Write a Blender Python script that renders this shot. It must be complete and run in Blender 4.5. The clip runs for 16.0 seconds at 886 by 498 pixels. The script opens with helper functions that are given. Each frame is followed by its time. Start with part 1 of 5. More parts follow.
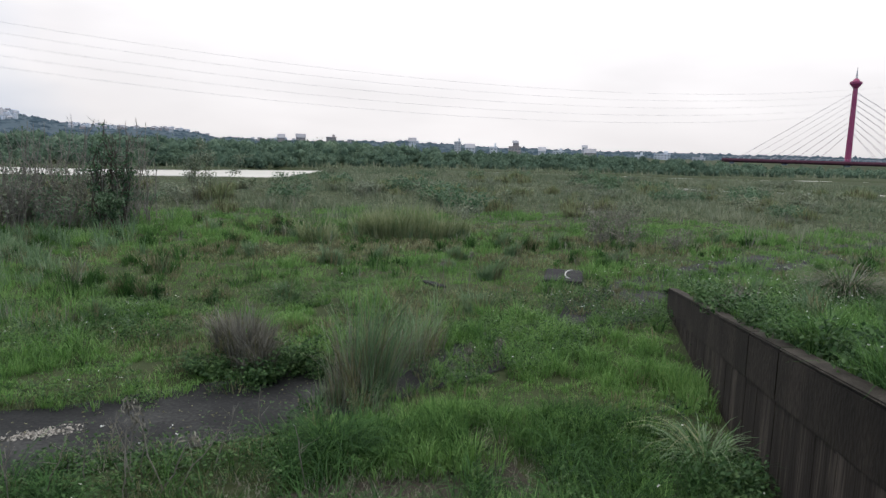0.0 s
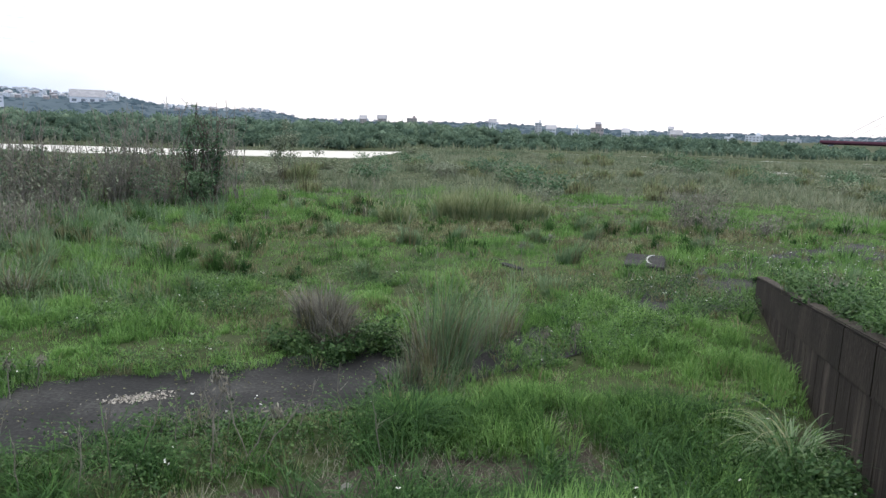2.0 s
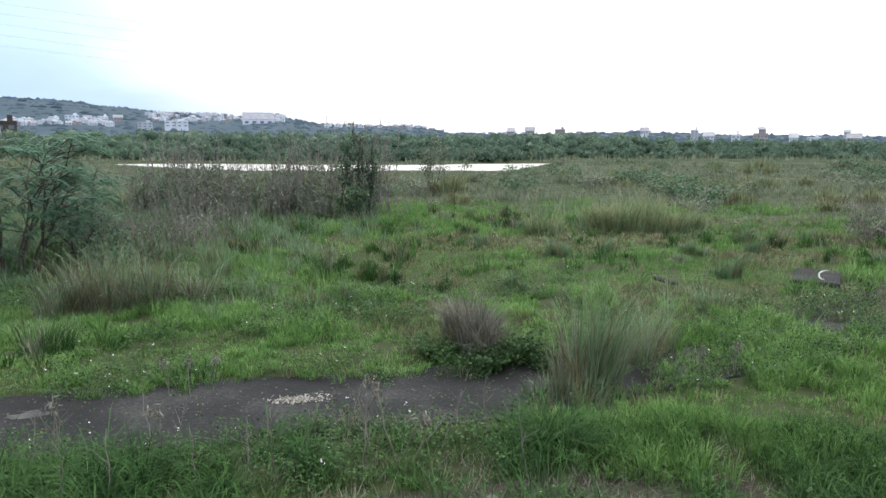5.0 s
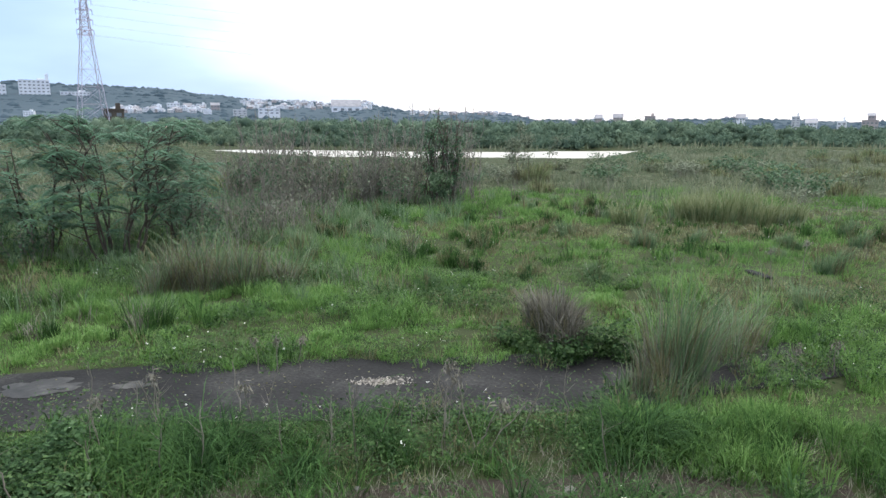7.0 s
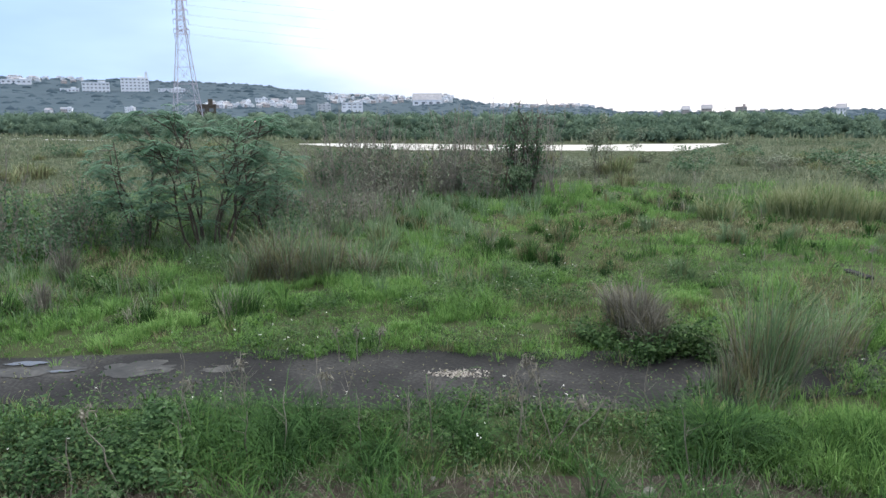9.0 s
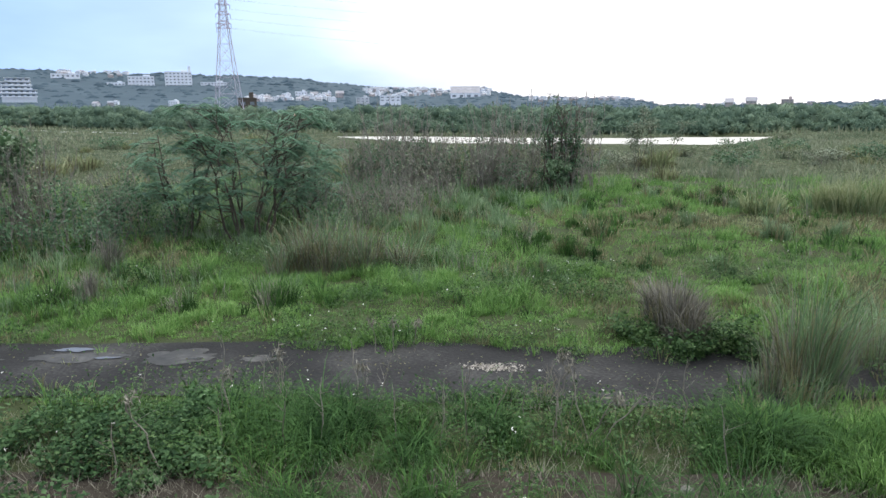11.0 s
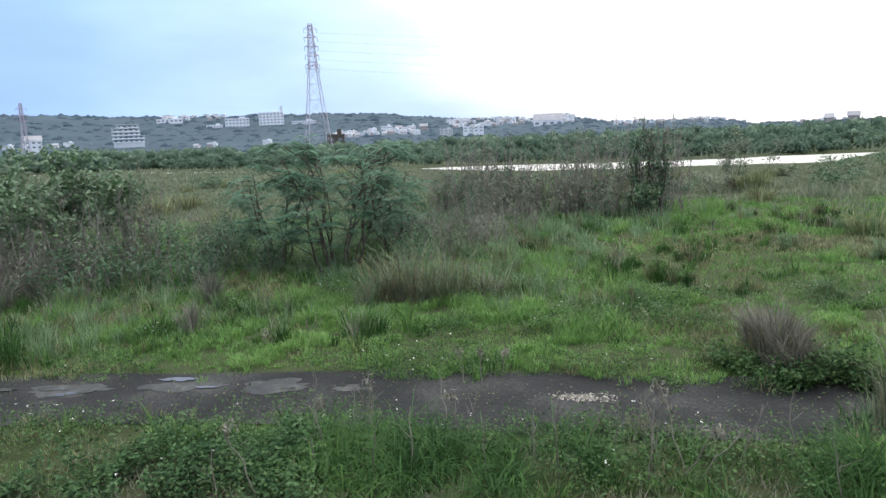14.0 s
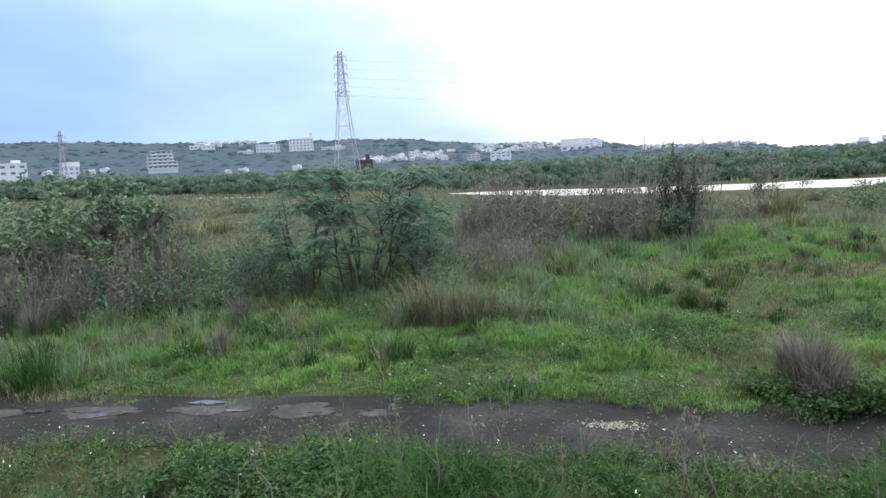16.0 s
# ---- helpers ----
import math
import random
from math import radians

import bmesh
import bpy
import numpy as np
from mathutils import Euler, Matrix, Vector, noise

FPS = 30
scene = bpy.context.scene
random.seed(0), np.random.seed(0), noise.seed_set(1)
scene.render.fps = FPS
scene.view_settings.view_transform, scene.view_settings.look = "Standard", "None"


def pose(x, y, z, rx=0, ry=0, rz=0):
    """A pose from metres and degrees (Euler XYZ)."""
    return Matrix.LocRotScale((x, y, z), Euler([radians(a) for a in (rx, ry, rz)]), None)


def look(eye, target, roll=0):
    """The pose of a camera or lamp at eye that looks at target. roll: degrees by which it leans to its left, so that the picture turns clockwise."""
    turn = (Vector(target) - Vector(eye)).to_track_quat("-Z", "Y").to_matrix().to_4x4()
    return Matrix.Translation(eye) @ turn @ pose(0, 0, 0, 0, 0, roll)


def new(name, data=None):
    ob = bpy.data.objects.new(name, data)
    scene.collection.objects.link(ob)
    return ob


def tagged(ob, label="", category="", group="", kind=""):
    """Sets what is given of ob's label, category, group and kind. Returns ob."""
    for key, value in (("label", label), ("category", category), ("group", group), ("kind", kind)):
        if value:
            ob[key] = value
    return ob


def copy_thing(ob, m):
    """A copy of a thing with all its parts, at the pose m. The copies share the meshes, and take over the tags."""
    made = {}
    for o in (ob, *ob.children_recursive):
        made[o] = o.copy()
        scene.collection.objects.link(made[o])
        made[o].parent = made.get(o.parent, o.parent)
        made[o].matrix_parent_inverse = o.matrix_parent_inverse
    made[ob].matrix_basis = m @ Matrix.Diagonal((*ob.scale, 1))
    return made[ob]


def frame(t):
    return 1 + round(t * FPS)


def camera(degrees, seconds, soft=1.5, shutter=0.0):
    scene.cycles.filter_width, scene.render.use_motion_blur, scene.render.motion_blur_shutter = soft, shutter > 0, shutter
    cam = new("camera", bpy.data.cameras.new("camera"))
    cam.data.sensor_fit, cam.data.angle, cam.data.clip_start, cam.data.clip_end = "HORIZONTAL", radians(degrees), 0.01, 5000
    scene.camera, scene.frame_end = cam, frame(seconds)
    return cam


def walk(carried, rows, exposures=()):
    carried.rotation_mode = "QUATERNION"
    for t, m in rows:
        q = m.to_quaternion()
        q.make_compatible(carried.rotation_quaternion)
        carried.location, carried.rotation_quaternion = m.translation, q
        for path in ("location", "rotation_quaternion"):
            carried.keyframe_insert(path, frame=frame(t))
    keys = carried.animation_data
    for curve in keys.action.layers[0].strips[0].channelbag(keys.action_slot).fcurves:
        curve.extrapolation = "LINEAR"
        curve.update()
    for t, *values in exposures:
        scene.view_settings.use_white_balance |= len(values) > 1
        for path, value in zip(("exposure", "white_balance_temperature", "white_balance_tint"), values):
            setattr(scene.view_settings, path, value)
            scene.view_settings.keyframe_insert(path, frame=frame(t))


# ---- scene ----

# ---- camera: it stands on the levee and pans to its left ----
EYE = (0.0, 0.0, 5.0)
PATH = [  # seconds, yaw, pitch, roll
    (0.0, 0.00, -8.25, -1.55),
    (0.5, 1.19, -8.80, -1.34),
    (1.0, 2.85, -9.35, -1.64),
    (1.5, 4.54, -9.71, -2.05),
    (2.0, 6.48, -9.93, -1.61),
    (2.5, 8.47, -9.97, -0.92),
    (3.0, 11.19, -9.76, -0.80),
    (3.5, 13.55, -9.61, -0.57),
    (4.0, 15.19, -9.12, -0.34),
    (6.5, 23.56, -9.90, 0.11),
    (7.0, 25.26, -10.14, 0.03),
    (7.5, 26.81, -10.36, 0.13),
    (8.0, 28.44, -10.55, 0.33),
    (8.5, 30.19, -10.62, 0.31),
    (9.0, 31.74, -10.67, 0.45),
    (11.5, 35.30, -11.31, 0.55),
    (12.0, 36.14, -11.21, 0.68),
    (12.5, 37.78, -10.31, 0.83),
    (13.0, 39.26, -9.48, 1.50),
    (13.5, 40.53, -8.94, 2.13),
    (14.0, 41.51, -8.63, 2.82),
    (14.5, 42.34, -8.52, 3.12),
    (15.0, 42.64, -8.21, 3.11),
    (15.5, 43.20, -7.14, 3.09),
    (16.0, 43.75, -6.49, 2.97),
]
cam = camera(64.82, 16.0, soft=1.5)
EXPOSURES = [(0.0, -0.52), (1.0, -0.3), (2.0, -0.05), (3.0, 0.1), (16.0, 0.1)]
walk(cam, [(t, pose(*EYE, 90 + p, r, y)) for t, y, p, r in PATH], EXPOSURES)

# ---- world and sun: a bright overcast evening ----
SUN_AZ = 8.0
world = bpy.data.worlds.new("overcast_sky")
scene.world = world
world.use_nodes = True
wn, wl = world.node_tree.nodes, world.node_tree.links
wn.clear()


def wnode(kind, **values):
    n = wn.new(kind)
    for k, v in values.items():
        n.inputs[k].default_value = v
    return n


sky = wn.new("ShaderNodeTexSky")
sky.sky_type, sky.sun_disc = "NISHITA", False
sky.sun_elevation, sky.sun_rotation = radians(59), radians(SUN_AZ)
coords = wn.new("ShaderNodeTexCoord")
stretch = wn.new("ShaderNodeMapping")
stretch.inputs["Scale"].default_value = (1.0, 1.0, 3.5)
wl.new(coords.outputs["Generated"], stretch.inputs["Vector"])
clouds = wnode("ShaderNodeTexNoise", Scale=1.6, Detail=5.0, Roughness=0.5)
wl.new(stretch.outputs["Vector"], clouds.inputs["Vector"])
# the cloud deck is brighter and whiter towards the hidden sun, bluer away from it
toward = wn.new("ShaderNodeVectorMath")
toward.operation = "DOT_PRODUCT"
wl.new(coords.outputs["Generated"], toward.inputs[0])
toward.inputs[1].default_value = (math.sin(radians(SUN_AZ)), math.cos(radians(SUN_AZ)), 0.25)
mixed = wn.new("ShaderNodeMath")
mixed.operation = "MULTIPLY_ADD"
wl.new(clouds.outputs["Fac"], mixed.inputs[0])
mixed.inputs[1].default_value = 0.35
wl.new(toward.outputs["Value"], mixed.inputs[2])
deck = wn.new("ShaderNodeValToRGB")
deck.color_ramp.elements[0].position, deck.color_ramp.elements[0].color = 0.45, (0.31, 0.48, 0.84, 1)
deck.color_ramp.elements[1].position, deck.color_ramp.elements[1].color = 1.0, (1.0, 0.97, 0.99, 1)
mid = deck.color_ramp.elements.new(0.80)
mid.color = (0.54, 0.70, 0.93, 1)
wl.new(mixed.outputs["Value"], deck.inputs["Fac"])
blend = wn.new("ShaderNodeMix")
blend.data_type = "RGBA"
blend.inputs["Factor"].default_value = 0.95
dim = wn.new("ShaderNodeVectorMath")
dim.operation = "SCALE"
dim.inputs["Scale"].default_value = 0.10
wl.new(sky.outputs["Color"], dim.inputs[0])
wl.new(dim.outputs["Vector"], blend.inputs["A"])
wl.new(deck.outputs["Color"], blend.inputs["B"])
# an overcast sky is about three times as bright overhead as at the horizon
upward = wn.new("ShaderNodeSeparateXYZ")
wl.new(coords.outputs["Generated"], upward.inputs["Vector"])
climb = wn.new("ShaderNodeMapRange")
climb.inputs["From Min"].default_value, climb.inputs["From Max"].default_value = 0.08, 0.9
climb.inputs["To Min"].default_value, climb.inputs["To Max"].default_value = 1.0, 1.75
wl.new(upward.outputs["Z"], climb.inputs["Value"])
whiter = wn.new("ShaderNodeMapRange")
whiter.inputs["From Min"].default_value, whiter.inputs["From Max"].default_value = 0.2, 0.6
wl.new(upward.outputs["Z"], whiter.inputs["Value"])
thick_cloud = wn.new("ShaderNodeMix")
thick_cloud.data_type = "RGBA"
thick_cloud.inputs["B"].default_value = (0.96, 0.98, 1.0, 1)
wl.new(whiter.outputs["Result"], thick_cloud.inputs["Factor"])
wl.new(blend.outputs["Result"], thick_cloud.inputs["A"])
overhead = wn.new("ShaderNodeVectorMath")
overhead.operation = "SCALE"
wl.new(thick_cloud.outputs["Result"], overhead.inputs[0])
broken = wn.new("ShaderNodeMapRange")
broken.inputs["From Min"].default_value, broken.inputs["From Max"].default_value = 0.3, 0.7
broken.inputs["To Min"].default_value, broken.inputs["To Max"].default_value = 0.78, 1.14
wl.new(clouds.outputs["Fac"], broken.inputs["Value"])
strength = wn.new("ShaderNodeMath")
strength.operation = "MULTIPLY"
wl.new(broken.outputs["Result"], strength.inputs[0])
wl.new(climb.outputs["Result"], strength.inputs[1])
wl.new(strength.outputs["Value"], overhead.inputs["Scale"])
back = wnode("ShaderNodeBackground", Strength=1.37)
wl.new(overhead.outputs["Vector"], back.inputs["Color"])
wout = wn.new("ShaderNodeOutputWorld")
wl.new(back.outputs["Background"], wout.inputs["Surface"])

sun = new("sun", bpy.data.lights.new("sun", "SUN"))
sun.data.energy, sun.data.angle, sun.data.color = 0.85, radians(30), (1.0, 0.95, 0.88)
sun.matrix_world = look((math.sin(radians(SUN_AZ)) * 20, math.cos(radians(SUN_AZ)) * 20, 34), (0, 0, 0))


# ---- materials ----
def material(name, colours, scale=3.0, fine=40.0, rough=0.8, bump=0.3, island=0.0, through_light=0.0, spec=0.2, metal=0.0, streak=None, per_object=0.0):
    """Two scales of noise over two or three colours, with grain in relief."""
    m = bpy.data.materials.new(name)
    m.use_nodes = True
    nt = m.node_tree
    nodes, link = nt.nodes, nt.links.new
    bsdf = nodes["Principled BSDF"]
    bsdf.inputs["Roughness"].default_value = rough
    bsdf.inputs["Specular IOR Level"].default_value = spec
    bsdf.inputs["Metallic"].default_value = metal
    geo = nodes.new("ShaderNodeNewGeometry")
    at_place = nodes.new("ShaderNodeMapping")
    if streak:
        at_place.inputs["Scale"].default_value = streak
    link(geo.outputs["Position"], at_place.inputs["Vector"])
    big = nodes.new("ShaderNodeTexNoise")
    big.inputs["Scale"].default_value, big.inputs["Detail"].default_value = scale, 4
    link(at_place.outputs["Vector"], big.inputs["Vector"])
    small = nodes.new("ShaderNodeTexNoise")
    small.inputs["Scale"].default_value, small.inputs["Detail"].default_value = fine, 3
    link(at_place.outputs["Vector"], small.inputs["Vector"])
    total = nodes.new("ShaderNodeMath")
    total.operation = "MULTIPLY_ADD"
    link(small.outputs["Fac"], total.inputs[0])
    total.inputs[1].default_value = 0.5
    half = nodes.new("ShaderNodeMath")
    half.operation = "MULTIPLY"
    half.inputs[1].default_value = 0.8
    link(big.outputs["Fac"], half.inputs[0])
    link(half.outputs["Value"], total.inputs[2])
    value = total.outputs["Value"]
    for amount, source in ((island, geo.outputs["Random Per Island"]), (per_object, None)):
        if amount:
            if source is None:
                source = nodes.new("ShaderNodeObjectInfo").outputs["Random"]
            shift = nodes.new("ShaderNodeMath")
            shift.operation = "SUBTRACT"
            link(source, shift.inputs[0])
            shift.inputs[1].default_value = 0.5
            add = nodes.new("ShaderNodeMath")
            add.operation = "MULTIPLY_ADD"
            link(shift.outputs["Value"], add.inputs[0])
            add.inputs[1].default_value = amount
            link(value, add.inputs[2])
            value = add.outputs["Value"]
    ramp = nodes.new("ShaderNodeValToRGB")
    e = ramp.color_ramp.elements
    e[0].position, e[0].color = 0.42, (*colours[0], 1)
    e[1].position, e[1].color = 0.88, (*colours[-1], 1)
    for i, c in enumerate(colours[1:-1]):
        e.new(0.42 + 0.46 * (i + 1) / (len(colours) - 1)).color = (*c, 1)
    link(value, ramp.inputs["Fac"])
    link(ramp.outputs["Color"], bsdf.inputs["Base Color"])
    if bump:
        b = nodes.new("ShaderNodeBump")
        b.inputs["Strength"].default_value, b.inputs["Distance"].default_value = bump, 0.02
        link(small.outputs["Fac"], b.inputs["Height"])
        link(b.outputs["Normal"], bsdf.inputs["Normal"])
    if through_light:
        t = nodes.new("ShaderNodeBsdfTranslucent")
        link(ramp.outputs["Color"], t.inputs["Color"])
        mix = nodes.new("ShaderNodeMixShader")
        mix.inputs["Fac"].default_value = through_light
        link(bsdf.outputs["BSDF"], mix.inputs[1])
        link(t.outputs["BSDF"], mix.inputs[2])
        link(mix.outputs["Shader"], nodes["Material Output"].inputs["Surface"])
    return m


LUSH = material("lush_grass", [(0.07, 0.15, 0.045), (0.14, 0.275, 0.07), (0.23, 0.375, 0.125)], 0.3, 1.7, 0.55, 0, 0.4, 0.3)
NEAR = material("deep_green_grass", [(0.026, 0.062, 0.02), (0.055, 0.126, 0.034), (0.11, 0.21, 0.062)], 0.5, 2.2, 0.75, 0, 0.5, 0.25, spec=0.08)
LONG = material("long_dark_grass", [(0.018, 0.046, 0.016), (0.036, 0.088, 0.027), (0.072, 0.15, 0.05)], 0.5, 2.0, 0.75, 0, 0.6, 0.25, spec=0.08)
TEAL = material("blue_green_grass", [(0.09, 0.155, 0.08), (0.155, 0.245, 0.125), (0.25, 0.335, 0.195)], 0.6, 3.0, 0.55, 0, 0.4, 0.3)
STRAW = material("dry_grass", [(0.095, 0.095, 0.055), (0.165, 0.16, 0.085), (0.27, 0.26, 0.15)], 0.8, 3.0, 0.8, 0, 0.5, 0.2)
DEAD = material("dead_brush", [(0.11, 0.104, 0.086), (0.185, 0.175, 0.145), (0.30, 0.287, 0.242)], 1.0, 4.0, 0.9, 0, 0.5, 0.1)
PALE = material("pale_reed", [(0.14, 0.18, 0.08), (0.22, 0.26, 0.13), (0.34, 0.36, 0.21)], 0.6, 3.0, 0.65, 0, 0.5, 0.3)
# base colour lightened for the haze over the far plain
SCRUB = material("brown_green_scrub", [(0.125, 0.165, 0.10), (0.195, 0.23, 0.145), (0.28, 0.29, 0.20)], 0.06, 0.6, 0.75, 0, 0.45, 0.25)
HERB = material("broad_weed_leaf", [(0.028, 0.065, 0.024), (0.055, 0.115, 0.038), (0.105, 0.18, 0.065)], 0.6, 4.0, 0.6, 0, 0.6, 0.3)
LEAF = material("shrub_leaf", [(0.05, 0.10, 0.055), (0.075, 0.145, 0.075), (0.12, 0.20, 0.105)], 0.5, 3.0, 0.5, 0, 0.4, 0.3)
FROND = material("feathery_leaflet", [(0.07, 0.15, 0.092), (0.105, 0.21, 0.13), (0.16, 0.28, 0.18)], 0.5, 3.0, 0.55, 0, 0.4, 0.35)
WEED = material("dark_weed_leaf", [(0.026, 0.06, 0.026), (0.05, 0.105, 0.042), (0.10, 0.175, 0.08)], 0.8, 5.0, 0.7, 0, 0.6, 0.2, spec=0.1)
BROAD = material("glossy_broad_leaf", [(0.06, 0.115, 0.055), (0.095, 0.165, 0.08), (0.17, 0.25, 0.14)], 0.8, 4.0, 0.4, 0, 0.5, 0.3, spec=0.4)
BROWN_LEAF = material("dusty_brown_leaf", [(0.125, 0.155, 0.105), (0.18, 0.21, 0.145), (0.25, 0.28, 0.20)], 0.4, 3.0, 0.75, 0, 0.5, 0.2)
# lightened and slightly blued, with haze over the far bank in the colour
WOODS = material("far_woods_leaf", [(0.08, 0.13, 0.092), (0.115, 0.175, 0.12), (0.17, 0.235, 0.155)], 0.05, 0.35, 0.85, 0, 0.3, 0.3)
# the blue in this base colour stands for the haze before the hills
HILL = material("hill_woods_haze_tint", [(0.036, 0.06, 0.08), (0.046, 0.074, 0.096), (0.06, 0.09, 0.114)], 0.012, 0.07, 0.95, 0, 0.25)
# lighter than the asphalt: wet sheen on the muddy track put into the colour
SILT_SHEEN = material("wet_silt_sheen", [(0.015, 0.0155, 0.016), (0.035, 0.035, 0.0348), (0.085, 0.084, 0.081)], 1.6, 7.0, 0.55, 0.35, spec=0.25)
BARK = material("grey_brown_bark", [(0.05, 0.042, 0.035), (0.09, 0.075, 0.06), (0.14, 0.12, 0.10)], 4.0, 40.0, 0.9, 0.5)
TWIG = material("bare_twig", [(0.12, 0.11, 0.092), (0.185, 0.172, 0.148), (0.27, 0.255, 0.225)], 3.0, 20.0, 0.9, 0)
FLOWER = material("white_petal", [(0.7, 0.7, 0.66), (0.82, 0.82, 0.8)], 3.0, 20.0, 0.7, 0)
SOIL = material("soil_under_grass", [(0.022, 0.03, 0.012), (0.036, 0.05, 0.018), (0.05, 0.056, 0.028)], 0.9, 14.0, 0.95, 1.0)
DIRT = material("bare_dirt", [(0.024, 0.02, 0.016), (0.04, 0.034, 0.027), (0.07, 0.06, 0.048)], 1.2, 14.0, 0.95, 0.8)
ASPHALT = material("worn_wet_asphalt", [(0.010, 0.0105, 0.0115), (0.021, 0.0215, 0.0228), (0.062, 0.062, 0.061)], 0.6, 14.0, 0.8, 0.7, spec=0.15)
CONCRETE = material("pale_concrete", [(0.07, 0.067, 0.062), (0.17, 0.16, 0.145), (0.36, 0.33, 0.29)], 4.0, 22.0, 0.85, 0.4)
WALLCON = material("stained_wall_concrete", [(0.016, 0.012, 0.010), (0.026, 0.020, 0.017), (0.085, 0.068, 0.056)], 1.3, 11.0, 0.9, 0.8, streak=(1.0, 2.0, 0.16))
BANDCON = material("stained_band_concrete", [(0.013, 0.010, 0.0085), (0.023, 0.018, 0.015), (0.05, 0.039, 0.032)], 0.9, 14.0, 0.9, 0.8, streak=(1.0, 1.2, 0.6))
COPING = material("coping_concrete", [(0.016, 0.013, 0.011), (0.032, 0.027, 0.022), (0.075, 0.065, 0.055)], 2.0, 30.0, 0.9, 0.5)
STEEL = material("painted_lattice_steel", [(0.40, 0.38, 0.46), (0.50, 0.48, 0.56)], 0.3, 3.0, 0.6, 0)
STEEL_RED = material("red_lattice_steel", [(0.42, 0.30, 0.36), (0.5, 0.37, 0.43)], 0.3, 3.0, 0.6, 0)
RED = material("red_bridge_paint", [(0.27, 0.05, 0.12), (0.34, 0.075, 0.155)], 0.1, 1.0, 0.5, 0)
DECK = material("dark_red_deck", [(0.10, 0.035, 0.055), (0.15, 0.06, 0.08)], 0.1, 1.0, 0.7, 0)
CABLE = material("pale_stay_cable", [(0.45, 0.42, 0.44), (0.55, 0.52, 0.54)], 0.1, 1.0, 0.6, 0)
WIRE = material("power_line", [(0.30, 0.31, 0.33), (0.36, 0.37, 0.39)], 0.1, 1.0, 0.6, 0)
WHITE_WALL = material("white_render", [(0.60, 0.62, 0.66), (0.72, 0.74, 0.78)], 0.1, 1.0, 0.9, 0, per_object=0.3)
GREY_WALL = material("grey_render", [(0.45, 0.46, 0.48), (0.6, 0.61, 0.63)], 0.1, 1.0, 0.9, 0, per_object=0.4)
BROWN_WALL = material("brown_render", [(0.30, 0.27, 0.26), (0.42, 0.37, 0.36)], 0.1, 1.0, 0.9, 0, per_object=0.4)
ROOF = material("dull_roof", [(0.26, 0.26, 0.28), (0.40, 0.40, 0.43)], 0.2, 1.0, 0.9, 0, per_object=0.4)
PANE = material("dark_window", [(0.14, 0.16, 0.18), (0.22, 0.24, 0.26)], 0.2, 1.0, 0.25, 0, spec=0.5)
PLASTIC = material("white_plastic", [(0.22, 0.24, 0.26), (0.42, 0.44, 0.47)], 6.0, 30.0, 0.4, 0.2)
PAINT = material("white_mark", [(0.42, 0.42, 0.41), (0.6, 0.6, 0.58)], 4.0, 30.0, 0.7, 0.2)
PALE_GRIT = material("pale_grit", [(0.17, 0.16, 0.145), (0.42, 0.39, 0.35)], 4.0, 30.0, 0.9, 0, 0.5)
ROCK = material("grey_stone", [(0.10, 0.098, 0.095), (0.22, 0.215, 0.205)], 8.0, 40.0, 0.85, 0.4)


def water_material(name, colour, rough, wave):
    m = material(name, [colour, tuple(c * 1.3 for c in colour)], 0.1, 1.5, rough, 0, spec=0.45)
    nodes, link = m.node_tree.nodes, m.node_tree.links.new
    n = nodes.new("ShaderNodeTexNoise")
    n.inputs["Scale"].default_value = wave
    b = nodes.new("ShaderNodeBump")
    b.inputs["Strength"].default_value, b.inputs["Distance"].default_value = 0.15, 0.03
    g = nodes.new("ShaderNodeNewGeometry")
    link(g.outputs["Position"], n.inputs["Vector"])
    link(n.outputs["Fac"], b.inputs["Height"])
    link(b.outputs["Normal"], nodes["Principled BSDF"].inputs["Normal"])
    return m


# silty water, its base colour paled further to carry the sky's reflection
RIVER = water_material("silty_river_sky_tint", (0.40, 0.385, 0.355), 0.4, 1.2)
PUDDLE = water_material("shallow_puddle", (0.05, 0.049, 0.048), 0.05, 5.0)
LAMP_RED = bpy.data.materials.new("red_signal_lamp")
LAMP_RED.use_nodes = True
LAMP_RED.node_tree.nodes["Principled BSDF"].inputs["Emission Color"].default_value = (1, 0.02, 0.03, 1)
LAMP_RED.node_tree.nodes["Principled BSDF"].inputs["Emission Strength"].default_value = 1.0


# ---- building helpers ----
rng = np.random.default_rng(7)


def lattice(ix, iy, seed):
    h = (ix.astype(np.int64) * 374761393 + iy.astype(np.int64) * 668265263 + seed * 974711) & 0x7FFFFFFF
    h = ((h ^ (h >> 13)) * 1274126177) & 0x7FFFFFFF
    return ((h ^ (h >> 16)) & 0xFFFF) / 65535.0


def patchy(x, y, size, seed=1, octaves=3):
    """Smooth noise from 0 to 1 over the plan, with spots of about that many metres."""
    x, y = np.asarray(x, float), np.asarray(y, float)
    total, weight, amount = 0.0, 0.0, 1.0
    for o in range(octaves):
        u, v = x / size, y / size
        iu, iv = np.floor(u), np.floor(v)
        fu, fv = u - iu, v - iv
        fu, fv = fu * fu * (3 - 2 * fu), fv * fv * (3 - 2 * fv)
        s = seed + 17 * o
        a, b = lattice(iu, iv, s), lattice(iu + 1, iv, s)
        c, d = lattice(iu, iv + 1, s), lattice(iu + 1, iv + 1, s)
        total = total + amount * ((a * (1 - fu) + b * fu) * (1 - fv) + (c * (1 - fu) + d * fu) * fv)
        weight, amount, size = weight + amount, amount * 0.5, size * 0.5
    return total / weight


